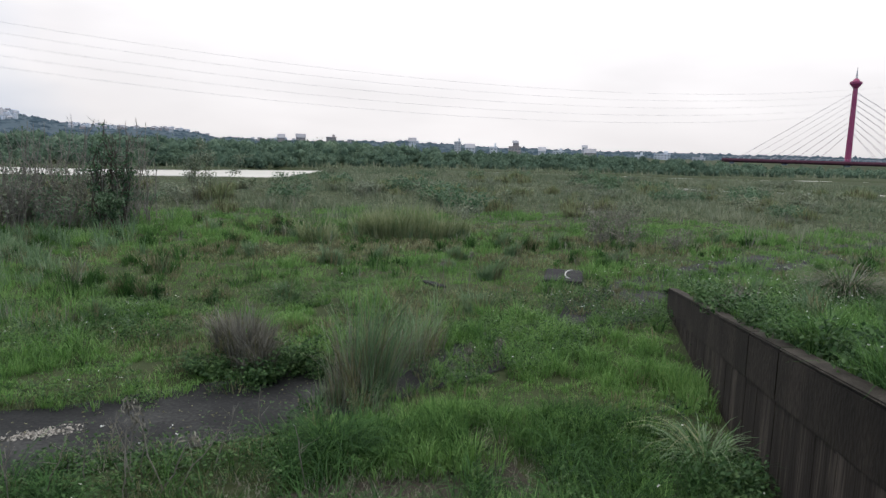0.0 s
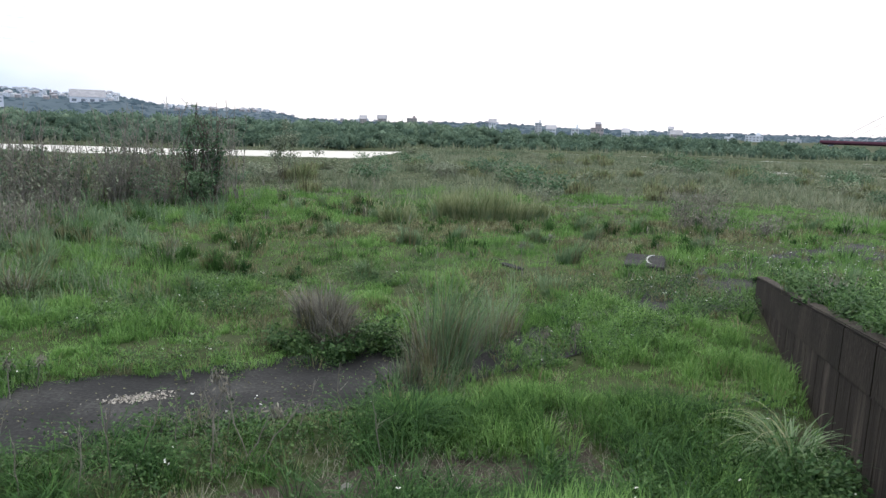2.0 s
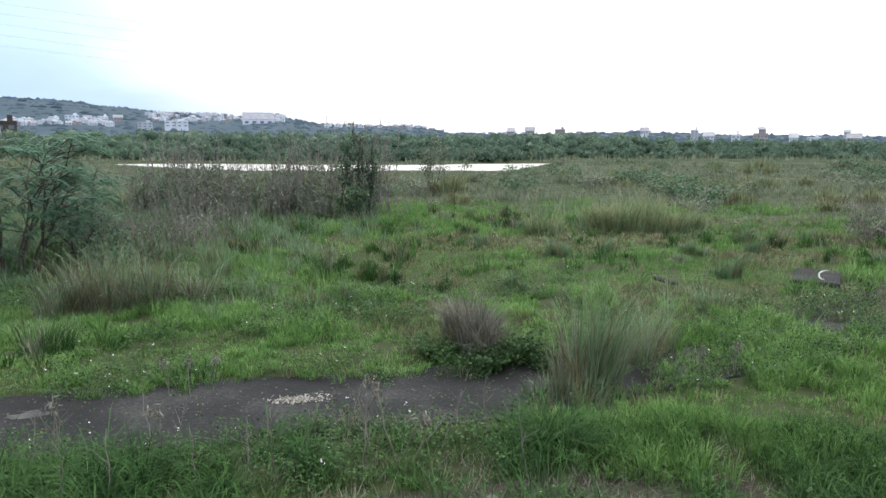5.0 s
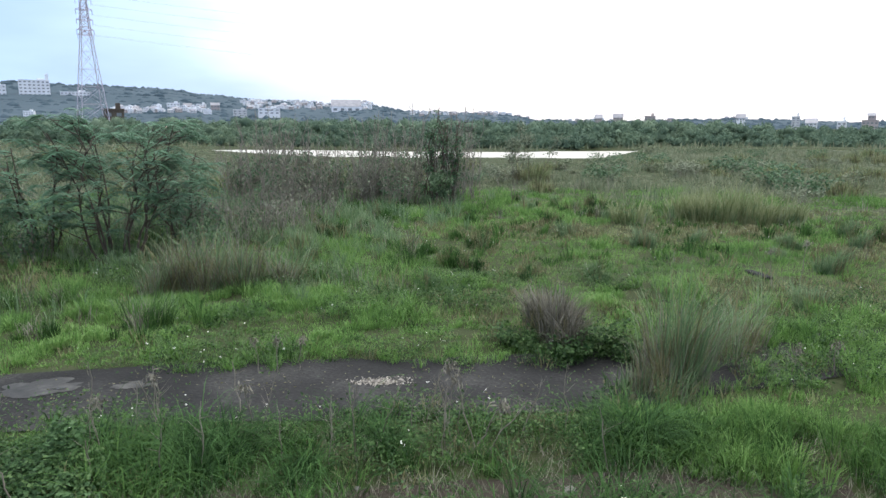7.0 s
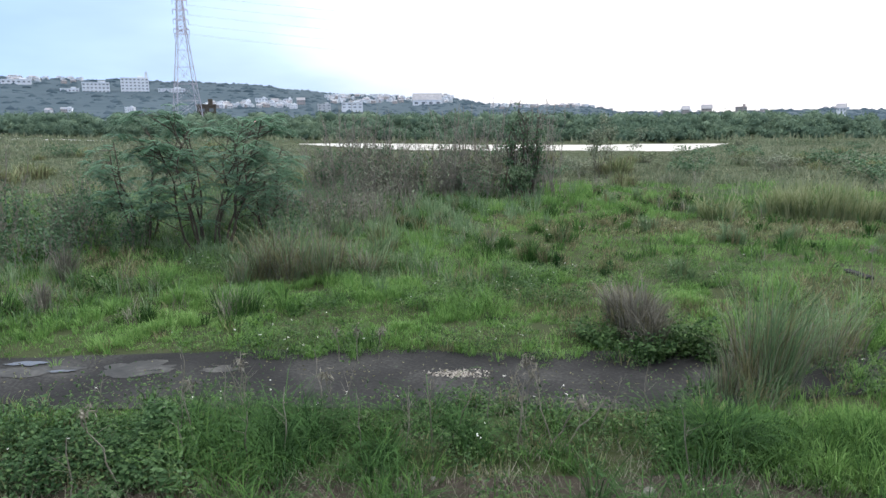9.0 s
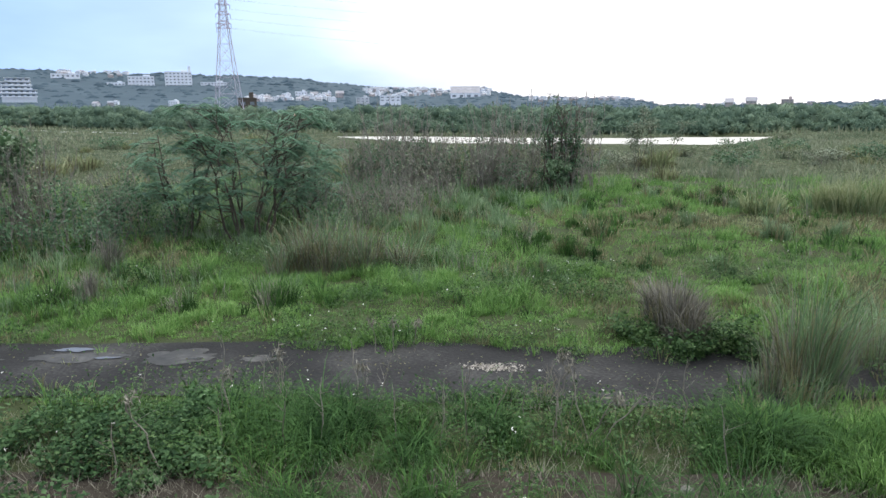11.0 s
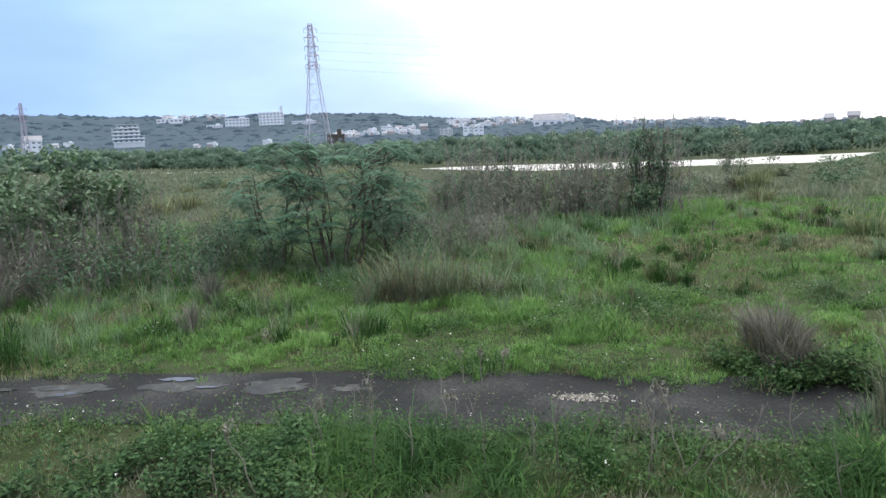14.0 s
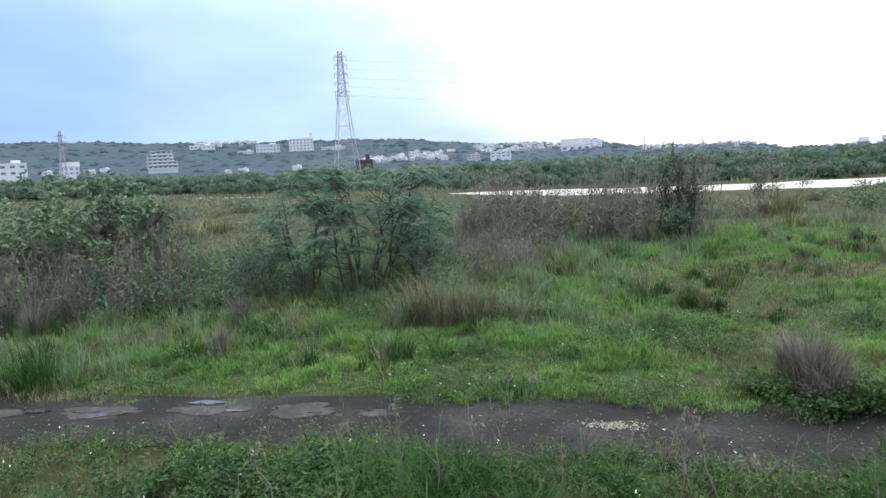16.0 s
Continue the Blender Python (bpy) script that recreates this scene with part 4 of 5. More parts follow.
for y in np.arange(6.3, 17, 0.62):
    y = float(y + rng.normal(0, 0.12))
    shrub("edge_weed", wall_x(y) + rng.uniform(0.4, 0.7), y, rng.uniform(0.3, 0.6), rng.uniform(0.4, 0.6), "leafy green weed hanging over the wall's edge", 7, 4, 520, (0.085, 0.055), HERB, HERB, 0.3, 0.1, 0, 0.006, "weed", "weeds along the wall")
for x, y, hh in [(4.3, 9.5, 0.5), (4.1, 9.0, 0.45), (4.55, 9.9, 0.55), (4.6, 8.6, 0.6)]:
    shrub("leafy_weed", x, y, hh, 0.5, "leafy weed at the wall foot", 7, 4, 600, (0.08, 0.055), HERB, HERB, 0.2, 0.1, 2, 0.007, "weed", "leafy weeds")

for x, y, h in [(6.5, 14.6, 0.55), (6.9, 15.4, 0.7), (7.3, 16.6, 0.6)]:
    leggy_shrub("dead_weed", x, y, h, 0.5, "low dead grey weed with thin bare twigs", 16, 0, DEAD, "dead weeds on the ramp", side=6)
for x, y, hh in [(7.4, 13.2, 0.8), (8.3, 15.6, 0.9), (9.3, 13.6, 0.8), (6.6, 16.9, 0.7), (8.2, 11.2, 0.7), (7.1, 9.4, 0.6), (8.9, 19.4, 0.8), (11.6, 19.0, 0.9)]:
    tussock("small_tussock", x, y, hh, 0.55, "small green grass tussock on the ramp", [("green_tuft", TEAL, 0.7, 1.0), ("straw_tuft", STRAW, 0.3, 1.0)], 340, 0.016, 0.55, "ramp tussocks")
ramp_lift = float(surface(np.array([9.55]), np.array([18.9]))[0] - ground_height(np.array([9.55]), np.array([18.9]))[0])
tagged(blob_sheet("pale_patch", 9.55, 18.9, 0.55, 0.4, 20, ramp_lift + 0.12, CONCRETE, 6), "pale patch of concrete among weeds on the ramp", "patch")

# repeats scattered over the plain: a few shapes, each copied
def scatter(prefabs, count, inside, scale, seed):
    r2 = np.random.default_rng(seed)
    made = 0
    while made < count:
        az, r = r2.uniform(-80, 36), inside[0] * (inside[1] / inside[0]) ** math.sqrt(r2.uniform(0, 1))
        x, y = spot(az, r)
        if off_line(np.array([x]), np.array([y]), TRACK)[0] < 2.4 or (4.2 < x < 17 and y < 30 and x > wall_x(y) - 1):
            continue
        if off_line(np.array([x]), np.array([y]), RIVER_LINE)[0] < (32 if -46 < az < -10 else 9) or off_line(np.array([x]), np.array([y]), SIDE_LINE)[0] < 7:
            continue
        k = r2.uniform(*scale)
        m = pose(*place_xyz(x, y), 0, 0, r2.uniform(0, 360)) @ Matrix.Diagonal((k * r2.uniform(0.9, 1.3), k * r2.uniform(0.9, 1.3), k, 1))
        copy_thing(prefabs[made % len(prefabs)], m)
        made += 1


small_kinds = [
    tussock("small_tussock", -9.5, 19.0, 0.75, 0.5, "small green grass tussock in the meadow", [("green_tuft", TEAL, 0.8, 1.0), ("straw_tuft", STRAW, 0.2, 1.1)], 420, 0.014, 0.5, "small tussocks"),
    tussock("small_tussock", -7.0, 21.5, 0.7, 0.6, "small tussock of straw-coloured grass", [("straw_tuft", STRAW, 0.4, 1.0), ("green_tuft", LONG, 0.6, 0.9)], 420, 0.014, 0.5, "small tussocks"),
    tussock("small_tussock", -12.0, 24.0, 0.6, 0.6, "small dark green grass tussock", [("green_tuft", NEAR, 1.0, 1.0)], 420, 0.016, 0.8, "small tussocks")]
scatter(small_kinds, 95, (16.5, 46), (0.7, 1.5), 3)
bush_kinds = [
    shrub("plain_bush", -17.9, 83.0, 1.6, 2.2, "rounded dark green bush on the plain", 5, 3, 600, (0.3, 0.16), LEAF, TWIG, 0.1, 0.1, 0, 0.03, group="bushes on the plain"),
    shrub("plain_bush", -8.0, 70.0, 1.3, 1.5, "brownish bush on the plain", 5, 3, 480, (0.26, 0.12), BROWN_LEAF, TWIG, 0.1, 0.1, 10, 0.02, group="bushes on the plain"),
    shrub("plain_bush", 6.0, 66.0, 1.2, 1.4, "grey-green bush on the plain", 5, 3, 480, (0.26, 0.12), SCRUB, TWIG, 0.1, 0.1, 10, 0.02, group="bushes on the plain")]
scatter(bush_kinds, 150, (48, 128), (0.5, 1.1), 5)
far_reeds = [tussock("far_reed_clump", 14.0, 60.0, 1.6, 1.6, "clump of tall dry reeds on the plain", [("reed_tuft", PALE, 0.5, 1.0), ("dry_tuft", STRAW, 0.5, 0.9)], 300, 0.06, 0.5, "far reed clumps")]
scatter(far_reeds, 90, (40, 125), (0.5, 1.2), 8)


# ---- grass over the plain ----
def field(count, r0, r1, keep):
    az = rng.uniform(-83, 38, count)
    r = np.sqrt(rng.uniform(r0 * r0, r1 * r1, count))
    x, y = r * np.sin(np.radians(az)), r * np.cos(np.radians(az))
    ok = keep(x, y, r) & ~in_wall(x, y)
    return x[ok], y[ok], r[ok]


def on_plain(x, y, r):
    d = off_line(x, y, TRACK)
    edge = 1.15 + (patchy(x, y, 1.8, 41) - 0.45) * 1.4 + (patchy(x, y, 0.5, 42, 2) - 0.5) * 1.1
    stray = (rng.uniform(0, 1, len(x)) < 0.04 + 0.93 * ease(x, -2.2, 1.0) * ((patchy(x, y, 1.2, 45) > 0.33) | (x > 4.5))) & ((patchy(x, y, 0.9, 43) > 0.5) | (x > 0.2))
    toe_d = off_line(x, y, toe)
    bare = (toe_d < 0.6) & (patchy(x, y, 0.7, 47) > 0.42)
    river = (off_line(x, y, RIVER_LINE) < river_half(x, y) - 0.5) | (off_line(x, y, SIDE_LINE) < 4)
    gap = patchy(x, y, 0.7, 59, 2) > 0.27 + 0.05 * (1 - ease(r, 10, 13))
    slab = (np.hypot((x - 4.95) / 1.0, (y - 27.4) / 1.6) < 0.95)
    return ((d > edge) | stray) & ~bare & ~river & (gap | ((x > 2.2) & (d < 2.2))) & ~slab


def grow(name, label, count, r0, r1, keep, height, width, lean, mat, fine=True):
    x, y, r = field(count, r0, r1, lambda x, y, r: on_plain(x, y, r) & keep(x, y, r))
    h = height(x, y, r) * rng.uniform(0.55, 1.15, len(x))
    v, f = blades(x, y, surface(x, y) - 0.02, h, width(r) * rng.uniform(0.7, 1.3, len(x)), np.clip(rng.normal(lean, 0.2, len(x)), 0.03, 0.95), None, 0.5, fine)
    return tagged(new(name, raw_mesh(name, v, f, mat)), label, "grass", kind="stuff")


def dry_spot(x, y):
    return patchy(x, y, 4.5, 71) - 0.14 * ease(x, -1.5, 1.5) * (1 - ease(y, 24, 34))


def lush_height(x, y, r):
    return 0.10 + 0.12 * (1 - ease(r, 11.5, 13.5)) + 0.42 * ease(patchy(x, y, 2.2, 51), 0.42, 0.7) + 0.34 * ease(patchy(x, y, 0.9, 53, 2), 0.5, 0.8)


def tall_patch(x, y):
    left = -np.degrees(np.arctan2(x, y))
    near = 1 - ease(np.hypot(x, y), 13, 15)
    return patchy(x, y, 1.9, 57) + near * (0.14 * ease(left, 30, 36) * (1 - ease(left, 50, 56)) - 0.25 * ease(left, 54, 58) + 0.05 * (left < 20))


def grow_clumps(name, label, clumps, per, r0, r1, keep, height, size, width, lean, mat, fine=True):
    """Grass that stands in small clumps, each bending away from its middle."""
    x, y, r = field(clumps, r0, r1, lambda x, y, r: on_plain(x, y, r) & keep(x, y, r))
    n = len(x)
    tall = np.repeat(height(x, y, r) * rng.uniform(0.55, 1.25, n), per)
    rad = np.repeat(size * rng.uniform(0.5, 1.4, n), per)
    a = rng.uniform(0, 2 * math.pi, n * per)
    d = np.sqrt(rng.uniform(0, 1, n * per))
    bx, by, br = np.repeat(x, per) + np.cos(a) * d * rad, np.repeat(y, per) + np.sin(a) * d * rad, np.repeat(r, per)
    h = tall * rng.uniform(0.5, 1.1, n * per) * (1 - 0.3 * d)
    ok = ~in_wall(bx, by)
    v, f = blades(bx[ok], by[ok], (surface(bx, by) - 0.02)[ok], h[ok], (width(br) * rng.uniform(0.7, 1.3, n * per))[ok], np.clip(rng.normal(lean, 0.15, n * per) + 0.35 * d - 0.1, 0.03, 0.97)[ok], a[ok], 0.55, fine)
    return tagged(new(name, raw_mesh(name, v, f, mat)), label, "grass", kind="stuff")


def grow_drooping(name, label, clumps, per, r0, r1, keep, length, mat):
    """Clumps of long leaves that arch over and hang."""
    x, y, r = field(clumps, r0, r1, lambda x, y, r: on_plain(x, y, r) & keep(x, y, r))
    n = len(x)
    size = np.repeat(length(x, y) * rng.uniform(0.6, 1.25, n), per)
    a = rng.uniform(0, 2 * math.pi, n * per)
    d = 0.16 * np.sqrt(rng.uniform(0, 1, n * per))
    bx, by = np.repeat(x, per) + d * np.cos(a), np.repeat(y, per) + d * np.sin(a)
    ok = ~in_wall(bx, by)
    v, f = arching(bx[ok], by[ok], (surface(bx, by) - 0.02)[ok], (size * rng.uniform(0.6, 1.2, n * per))[ok], rng.uniform(0.010, 0.021, n * per)[ok], (a + rng.normal(0, 0.5, n * per))[ok], rng.uniform(0.8, 1.5, n * per)[ok], 4)
    return tagged(new(name, raw_mesh(name, v, f, mat)), label, "grass", kind="stuff")


def greener(x, y):
    return dry_spot(x, y) + rng.normal(0, 0.06, len(x)) < 0.58


def bottom_left(x, y, r):
    """The bank of leafy weeds between the levee and the track."""
    return ease(-np.degrees(np.arctan2(x, y)), 52, 57) * (1 - ease(r, 11.6, 12.6))


def off_verge(x, y):
    """Beyond the low verge that borders the track."""
    return off_line(x, y, TRACK) > 2.4


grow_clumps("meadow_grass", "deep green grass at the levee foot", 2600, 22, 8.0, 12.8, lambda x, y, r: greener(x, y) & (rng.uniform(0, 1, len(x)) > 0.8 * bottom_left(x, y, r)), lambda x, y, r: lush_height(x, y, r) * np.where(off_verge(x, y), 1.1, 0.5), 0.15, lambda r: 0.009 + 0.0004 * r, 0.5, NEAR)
grow_clumps("meadow_grass", "bright green grass beside the ramp wall", 3600, 20, 8.4, 12.8, lambda x, y, r: (x > -1.6 + rng.normal(0, 0.6, len(x))) & (patchy(x, y, 1.3, 62) > 0.36), lambda x, y, r: lush_height(x, y, r) * 0.9, 0.15, lambda r: 0.010 + 0.0004 * r, 0.45, LUSH)
grow_clumps("meadow_grass", "bright green meadow grass", 9800, 20, 12.4, 22, lambda x, y, r: greener(x, y), lush_height, 0.15, lambda r: 0.010 + 0.0004 * r, 0.45, LUSH)
grow_clumps("meadow_grass", "bright green meadow grass", 19000, 17, 22, 55, lambda x, y, r: greener(x, y), lambda x, y, r: lush_height(x, y, r) * 1.2, 0.26, lambda r: 0.009 + 0.0008 * r, 0.4, LUSH, False)
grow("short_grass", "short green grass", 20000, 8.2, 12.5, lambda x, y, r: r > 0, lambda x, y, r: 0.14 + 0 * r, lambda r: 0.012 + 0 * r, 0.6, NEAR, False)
grow("short_grass", "short bright green grass", 70000, 11.0, 32, lambda x, y, r: r > 0, lambda x, y, r: 0.14 + 0 * r, lambda r: 0.012 + 0.0005 * r, 0.45, LUSH, False)
grow_drooping("long_grass", "long dark green drooping grass", 1500, 30, 7.6, 12.5, lambda x, y, r: (tall_patch(x, y) > 0.5) & off_verge(x, y), lambda x, y: 0.75 + 0.5 * ease(tall_patch(x, y), 0.5, 0.75), LONG)
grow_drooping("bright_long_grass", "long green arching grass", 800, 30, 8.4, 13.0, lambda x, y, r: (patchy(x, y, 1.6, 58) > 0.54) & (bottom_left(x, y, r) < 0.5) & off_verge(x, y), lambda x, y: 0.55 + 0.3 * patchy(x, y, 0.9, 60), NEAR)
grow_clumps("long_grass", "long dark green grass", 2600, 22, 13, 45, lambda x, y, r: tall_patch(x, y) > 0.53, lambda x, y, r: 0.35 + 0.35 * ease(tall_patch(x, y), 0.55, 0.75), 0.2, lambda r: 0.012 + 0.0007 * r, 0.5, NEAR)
grow_clumps("dry_grass", "straw-coloured dry grass between the green", 6500, 14, 7.6, 45, lambda x, y, r: (dry_spot(x, y) > 0.53) | (rng.uniform(0, 1, len(x)) < 0.12), lambda x, y, r: 0.25 + 0.35 * patchy(x, y, 1.5, 73), 0.2, lambda r: 0.007 + 0.0006 * r, 0.4, STRAW)


grow_clumps("pale_grass", "pale yellow-green grass in dry spots of the meadow", 9000, 16, 9, 45, lambda x, y, r: dry_spot(x, y) + rng.normal(0, 0.05, len(x)) > 0.54, lambda x, y, r: 0.22 + 0.2 * patchy(x, y, 1.2, 97), 0.18, lambda r: 0.012 + 0.0006 * r, 0.45, PALE, False)
x, y, r = field(26000, 7.4, 13.0, lambda x, y, r: (off_line(x, y, TRACK) > 1.3) & ((off_line(x, y, toe) < 1.0) | (patchy(x, y, 0.7, 59, 2) < 0.42)) & (patchy(x, y, 0.5, 99) > 0.35))
v, f = blades(x, y, surface(x, y) + 0.02, rng.uniform(0.08, 0.34, len(x)), rng.uniform(0.005, 0.012, len(x)), rng.uniform(0.6, 0.97, len(x)), None, 0.2, False)
tagged(new("straw_litter", raw_mesh("straw_litter", v, f, DEAD)), "dead straw lying on bare soil", "litter", kind="stuff")


def leftward(x, y, r):
    return ease(-np.degrees(np.arctan2(x, y)), 20, 34) * ease(r, 18, 22) * (patchy(x, y, 3.5, 91) > 0.40)


grow_clumps("tall_rough_grass", "tall blue-green rough grass in front of the shrubs", 5200, 20, 18, 48, lambda x, y, r: rng.uniform(0, 1, len(x)) < leftward(x, y, r), lambda x, y, r: 0.55 + 0.5 * patchy(x, y, 2.5, 93) + 0.45 * ease(r, 28, 37), 0.2, lambda r: 0.010 + 0.0005 * r, 0.35, TEAL)
grow_clumps("dry_stems", "dry brown stems standing among the rough grass", 800, 12, 18, 60, lambda x, y, r: rng.uniform(0, 1, len(x)) < 0.25 + leftward(x, y, r), lambda x, y, r: 0.8 + 0.7 * patchy(x, y, 2.5, 95), 0.25, lambda r: 0.006 + 0.0004 * r, 0.3, DEAD)


def low_by_river(x, y):
    az = np.degrees(np.arctan2(x, y))
    open_view = ease(az, -47, -42) * (1 - ease(az, -14, -8))
    return 1 - 0.88 * open_view * (1 - ease(off_line(x, y, RIVER_LINE), 24, 62))


grow_clumps("scrub_grass", "brownish green rough grass on the far plain", 26000, 11, 38, 150, lambda x, y, r: rng.uniform(0, 1, len(x)) < 0.3 + 0.7 * ease(r, 40, 58), lambda x, y, r: (0.35 + 0.8 * ease(patchy(x, y, 6, 77), 0.4, 0.75)) * low_by_river(x, y), 0.55, lambda r: 0.02 + 0.0013 * r, 0.35, SCRUB, False)
grow_clumps("scrub_grass", "tall rough grass on the near river bank", 9000, 8, 120, 330, lambda x, y, r: (r < bank_distance(np.degrees(np.arctan2(x, y))) - 8) & (np.degrees(np.arctan2(x, y)) < -45), lambda x, y, r: 0.9 + 0.7 * patchy(x, y, 9, 78), 0.9, lambda r: 0.10 + 0.001 * r, 0.35, SCRUB, False)
grow("far_bank_grass", "rough grass on the far bank", 40000, 120, 330, lambda x, y, r: (r < bank_distance(np.degrees(np.arctan2(x, y))) + 12) & (r > bank_distance(np.degrees(np.arctan2(x, y))) - 5), lambda x, y, r: 1.0 + 0.8 * patchy(x, y, 8, 79), lambda r: 0.4 + 0 * r, 0.3, SCRUB, False)

# short grass on the levee round the camera's feet
n = 60000
la, lr = rng.uniform(0, 2 * math.pi, n), np.sqrt(rng.uniform(0.3, 95, n))
lx, ly = lr * np.cos(la), lr * np.sin(la)
ok = (-0.58 * lx + 0.815 * ly < 7.4) & ~in_wall(lx, ly) & (patchy(lx, ly, 0.5, 63, 2) > 0.25)
lx, ly = lx[ok], ly[ok]
v, f = blades(lx, ly, surface(lx, ly) - 0.01, rng.uniform(0.06, 0.2, len(lx)), rng.uniform(0.008, 0.014, len(lx)), rng.uniform(0.2, 0.7, len(lx)), None, 0.5, False)
tagged(new("levee_grass", raw_mesh("levee_grass", v, f, LUSH)), "short green grass on the levee slope", "grass", kind="stuff")

# low broad-leaved weeds, thickest beside the track and on the ramp
def herb_spots(count, r0, r1, keep):
    return field(count, r0, r1, lambda x, y, r: on_plain(x, y, r) & keep(x, y, r))


x, y, r = herb_spots(260000, 7.4, 25, lambda x, y, r: (patchy(x, y, 1.7, 81) > 0.62 - 0.22 * (1 - ease(off_line(x, y, TRACK), 1.2, 3.2)) - 0.17 * (r < 11.5) - 0.22 * ((r < 12.2) & (np.degrees(np.arctan2(x, y)) < -54)) - 0.2 * (x > wall_x(y))))
c = np.stack([x, y, surface(x, y) + rng.uniform(0.04, 0.46, len(x)) * (0.5 + patchy(x, y, 0.9, 83))], 1)
tagged(new("broad_leaved_weeds", raw_mesh("broad_leaved_weeds", *leaves(c, 0.065, 0.042, 0.0), HERB)), "low broad-leaved weeds beside the track", "weeds", kind="stuff")
x, y, r = herb_spots(120000, 8.0, 12.6, lambda x, y, r: (rng.uniform(0, 1, len(x)) < bottom_left(x, y, r) + 0.25 * (patchy(x, y, 1.3, 85) > 0.58)) & (patchy(x, y, 0.8, 86) > 0.34))
c = np.stack([x, y, surface(x, y) + rng.uniform(0.0, 1.0, len(x)) ** 0.6 * (0.12 + 0.7 * ease(patchy(x, y, 0.9, 87), 0.3, 0.75)) * np.where(off_verge(x, y), 1.0, 0.4)], 1)
tagged(new("leafy_weed_bank", raw_mesh("leafy_weed_bank", *leaves(c, 0.10, 0.055, 0.1, 0.8), WEED)), "bank of dark green leafy weeds below the levee", "weeds", kind="stuff")
x, y, r = herb_spots(16000, 7.6, 36, lambda x, y, r: patchy(x, y, 1.7, 81) > 0.66 - 0.25 * (1 - ease(off_line(x, y, TRACK), 1.2, 3.2)) - 0.1 * (r < 12) - 0.3 * (x > wall_x(y)))
pick = rng.uniform(0, 1, len(x)) < np.where(x > wall_x(y), 0.22, 0.15)
x, y = x[pick], y[pick]
c = np.stack([x, y, surface(x, y) + rng.uniform(0.25, 0.55, len(x))], 1)
petals = join(*[leaves(c + rng.normal(0, 0.006, c.shape), 0.036, 0.026, 0, 0.6) for _ in range(3)])
tagged(new("white_flowers", raw_mesh("white_flowers", *petals, FLOWER)), "scattered tiny white wild flowers", "flowers", kind="stuff")


# dead stalks standing in the near grass
def stalk(x, y, height, lean_x, lean_y, head=False):
    t = thing("dead_stalk", place_xyz(x, y), "dry leafless brown weed stalk", "stalk", "dead stalks")
    top = np.array([lean_x, lean_y, height])
    lines = [wobble_line((0, 0, -0.05), top, 0.014, 0.006, 6, 0.03)]
    for _ in range(5):
        k = rng.uniform(0.4, 0.95)
        p = top * k
        lines.append(wobble_line(p, p + np.array([rng.normal(0, 0.12), rng.normal(0, 0.12), rng.uniform(0.05, 0.22)]), 0.004, 0.002, 3, 0.05))
    child("stem", raw_mesh("stem", *tubes(lines, 4), TWIG), t)
    if head:
        c = top + rng.normal(0, 0.05, (40, 3))
        child("seed_head", raw_mesh("seed_head", *leaves(c, 0.12, 0.03, 0.9), DEAD), t)
    return t


for x, y, h, lx, ly, hd in [(-2.75, 10.5, 1.25, 0.0, 0.0, False), (-3.9, 9.5, 1.2, -0.6, 0.3, True), (-9.85, 7.3, 1.25, 0.05, 0, False), (-3.4, 10.2, 1.0, 0.3, 0.1, False), (-7.2, 8.3, 1.1, 0.3, 0.1, False),
                            (-8.6, 7.6, 1.2, -0.2, 0.1, False), (-6.1, 9.2, 0.9, 0.2, 0, False), (-7.9, 8.7, 1.0, -0.35, 0.2, False), (-10.9, 6.3, 0.9, 0.25, 0.1, False), (-4.6, 9.9, 0.9, 0.1, 0.1, True),
                            (-5.4, 9.0, 1.0, 0.4, 0.1, False), (-8.9, 10.9, 0.75, 0.0, 0, True), (-8.6, 11.2, 0.7, 0.1, 0, True), (-9.2, 10.7, 0.7, -0.1, 0, True), (0.6, 14.9, 0.7, 0.1, 0, True), (1.4, 15.6, 0.7, 0.0, 0, True), (1.0, 24.0, 1.3, 0.1, 0, True), (0.2, 23.0, 1.2, -0.1, 0, True)]:
    stalk(x, y, h, lx, ly, hd)
for k in range(26):
    az, r = rng.uniform(-68, -8), rng.uniform(9.6, 11.6)
    stalk(*spot(az, r), rng.uniform(0.7, 1.2), rng.normal(0, 0.25), rng.normal(0, 0.2), k % 6 == 0)

# leaf litter and grit on the track
n = 2600
k = rng.integers(60, 200, n)
p = TRACK_FINE[k] + rng.normal(0, 0.75, (n, 2))
ok = off_line(p[:, 0], p[:, 1], TRACK) < 1.6
p = p[ok]
c = np.c_[p, ground_height(p[:, 0], p[:, 1]) + 0.045]
tagged(new("leaf_litter", raw_mesh("leaf_litter", *leaves(c, 0.055, 0.03, 0, 0.25), STRAW)), "dry leaf litter strewn on the asphalt track", "litter", kind="stuff")


# litter, stones, slab
def lump_thing(name, x, y, size, mat, label, category, group="", lift=0.0):
    bm = bmesh.new()
    bmesh.ops.create_icosphere(bm, subdivisions=3, radius=1.0)
    for v in bm.verts:
        n = noise.noise(v.co * 1.7 + Vector((x, y, 0))) * 0.35 + noise.noise(v.co * 5 + Vector((y, x, 1))) * 0.12
        v.co = v.co * (1 + n)
        v.co = Vector((v.co.x * size[0], v.co.y * size[1], v.co.z * size[2]))
    me = bpy.data.meshes.new(name)
    bm.to_mesh(me)
    bm.free()
    me.materials.append(mat)
    ob = new(name, me)
    px, py, pz = place_xyz(x, y)
    ob.matrix_basis = pose(px, py, pz + size[2] * 0.6 + lift, 0, 0, x * 50 % 180)
    return tagged(ob, label, category, group)


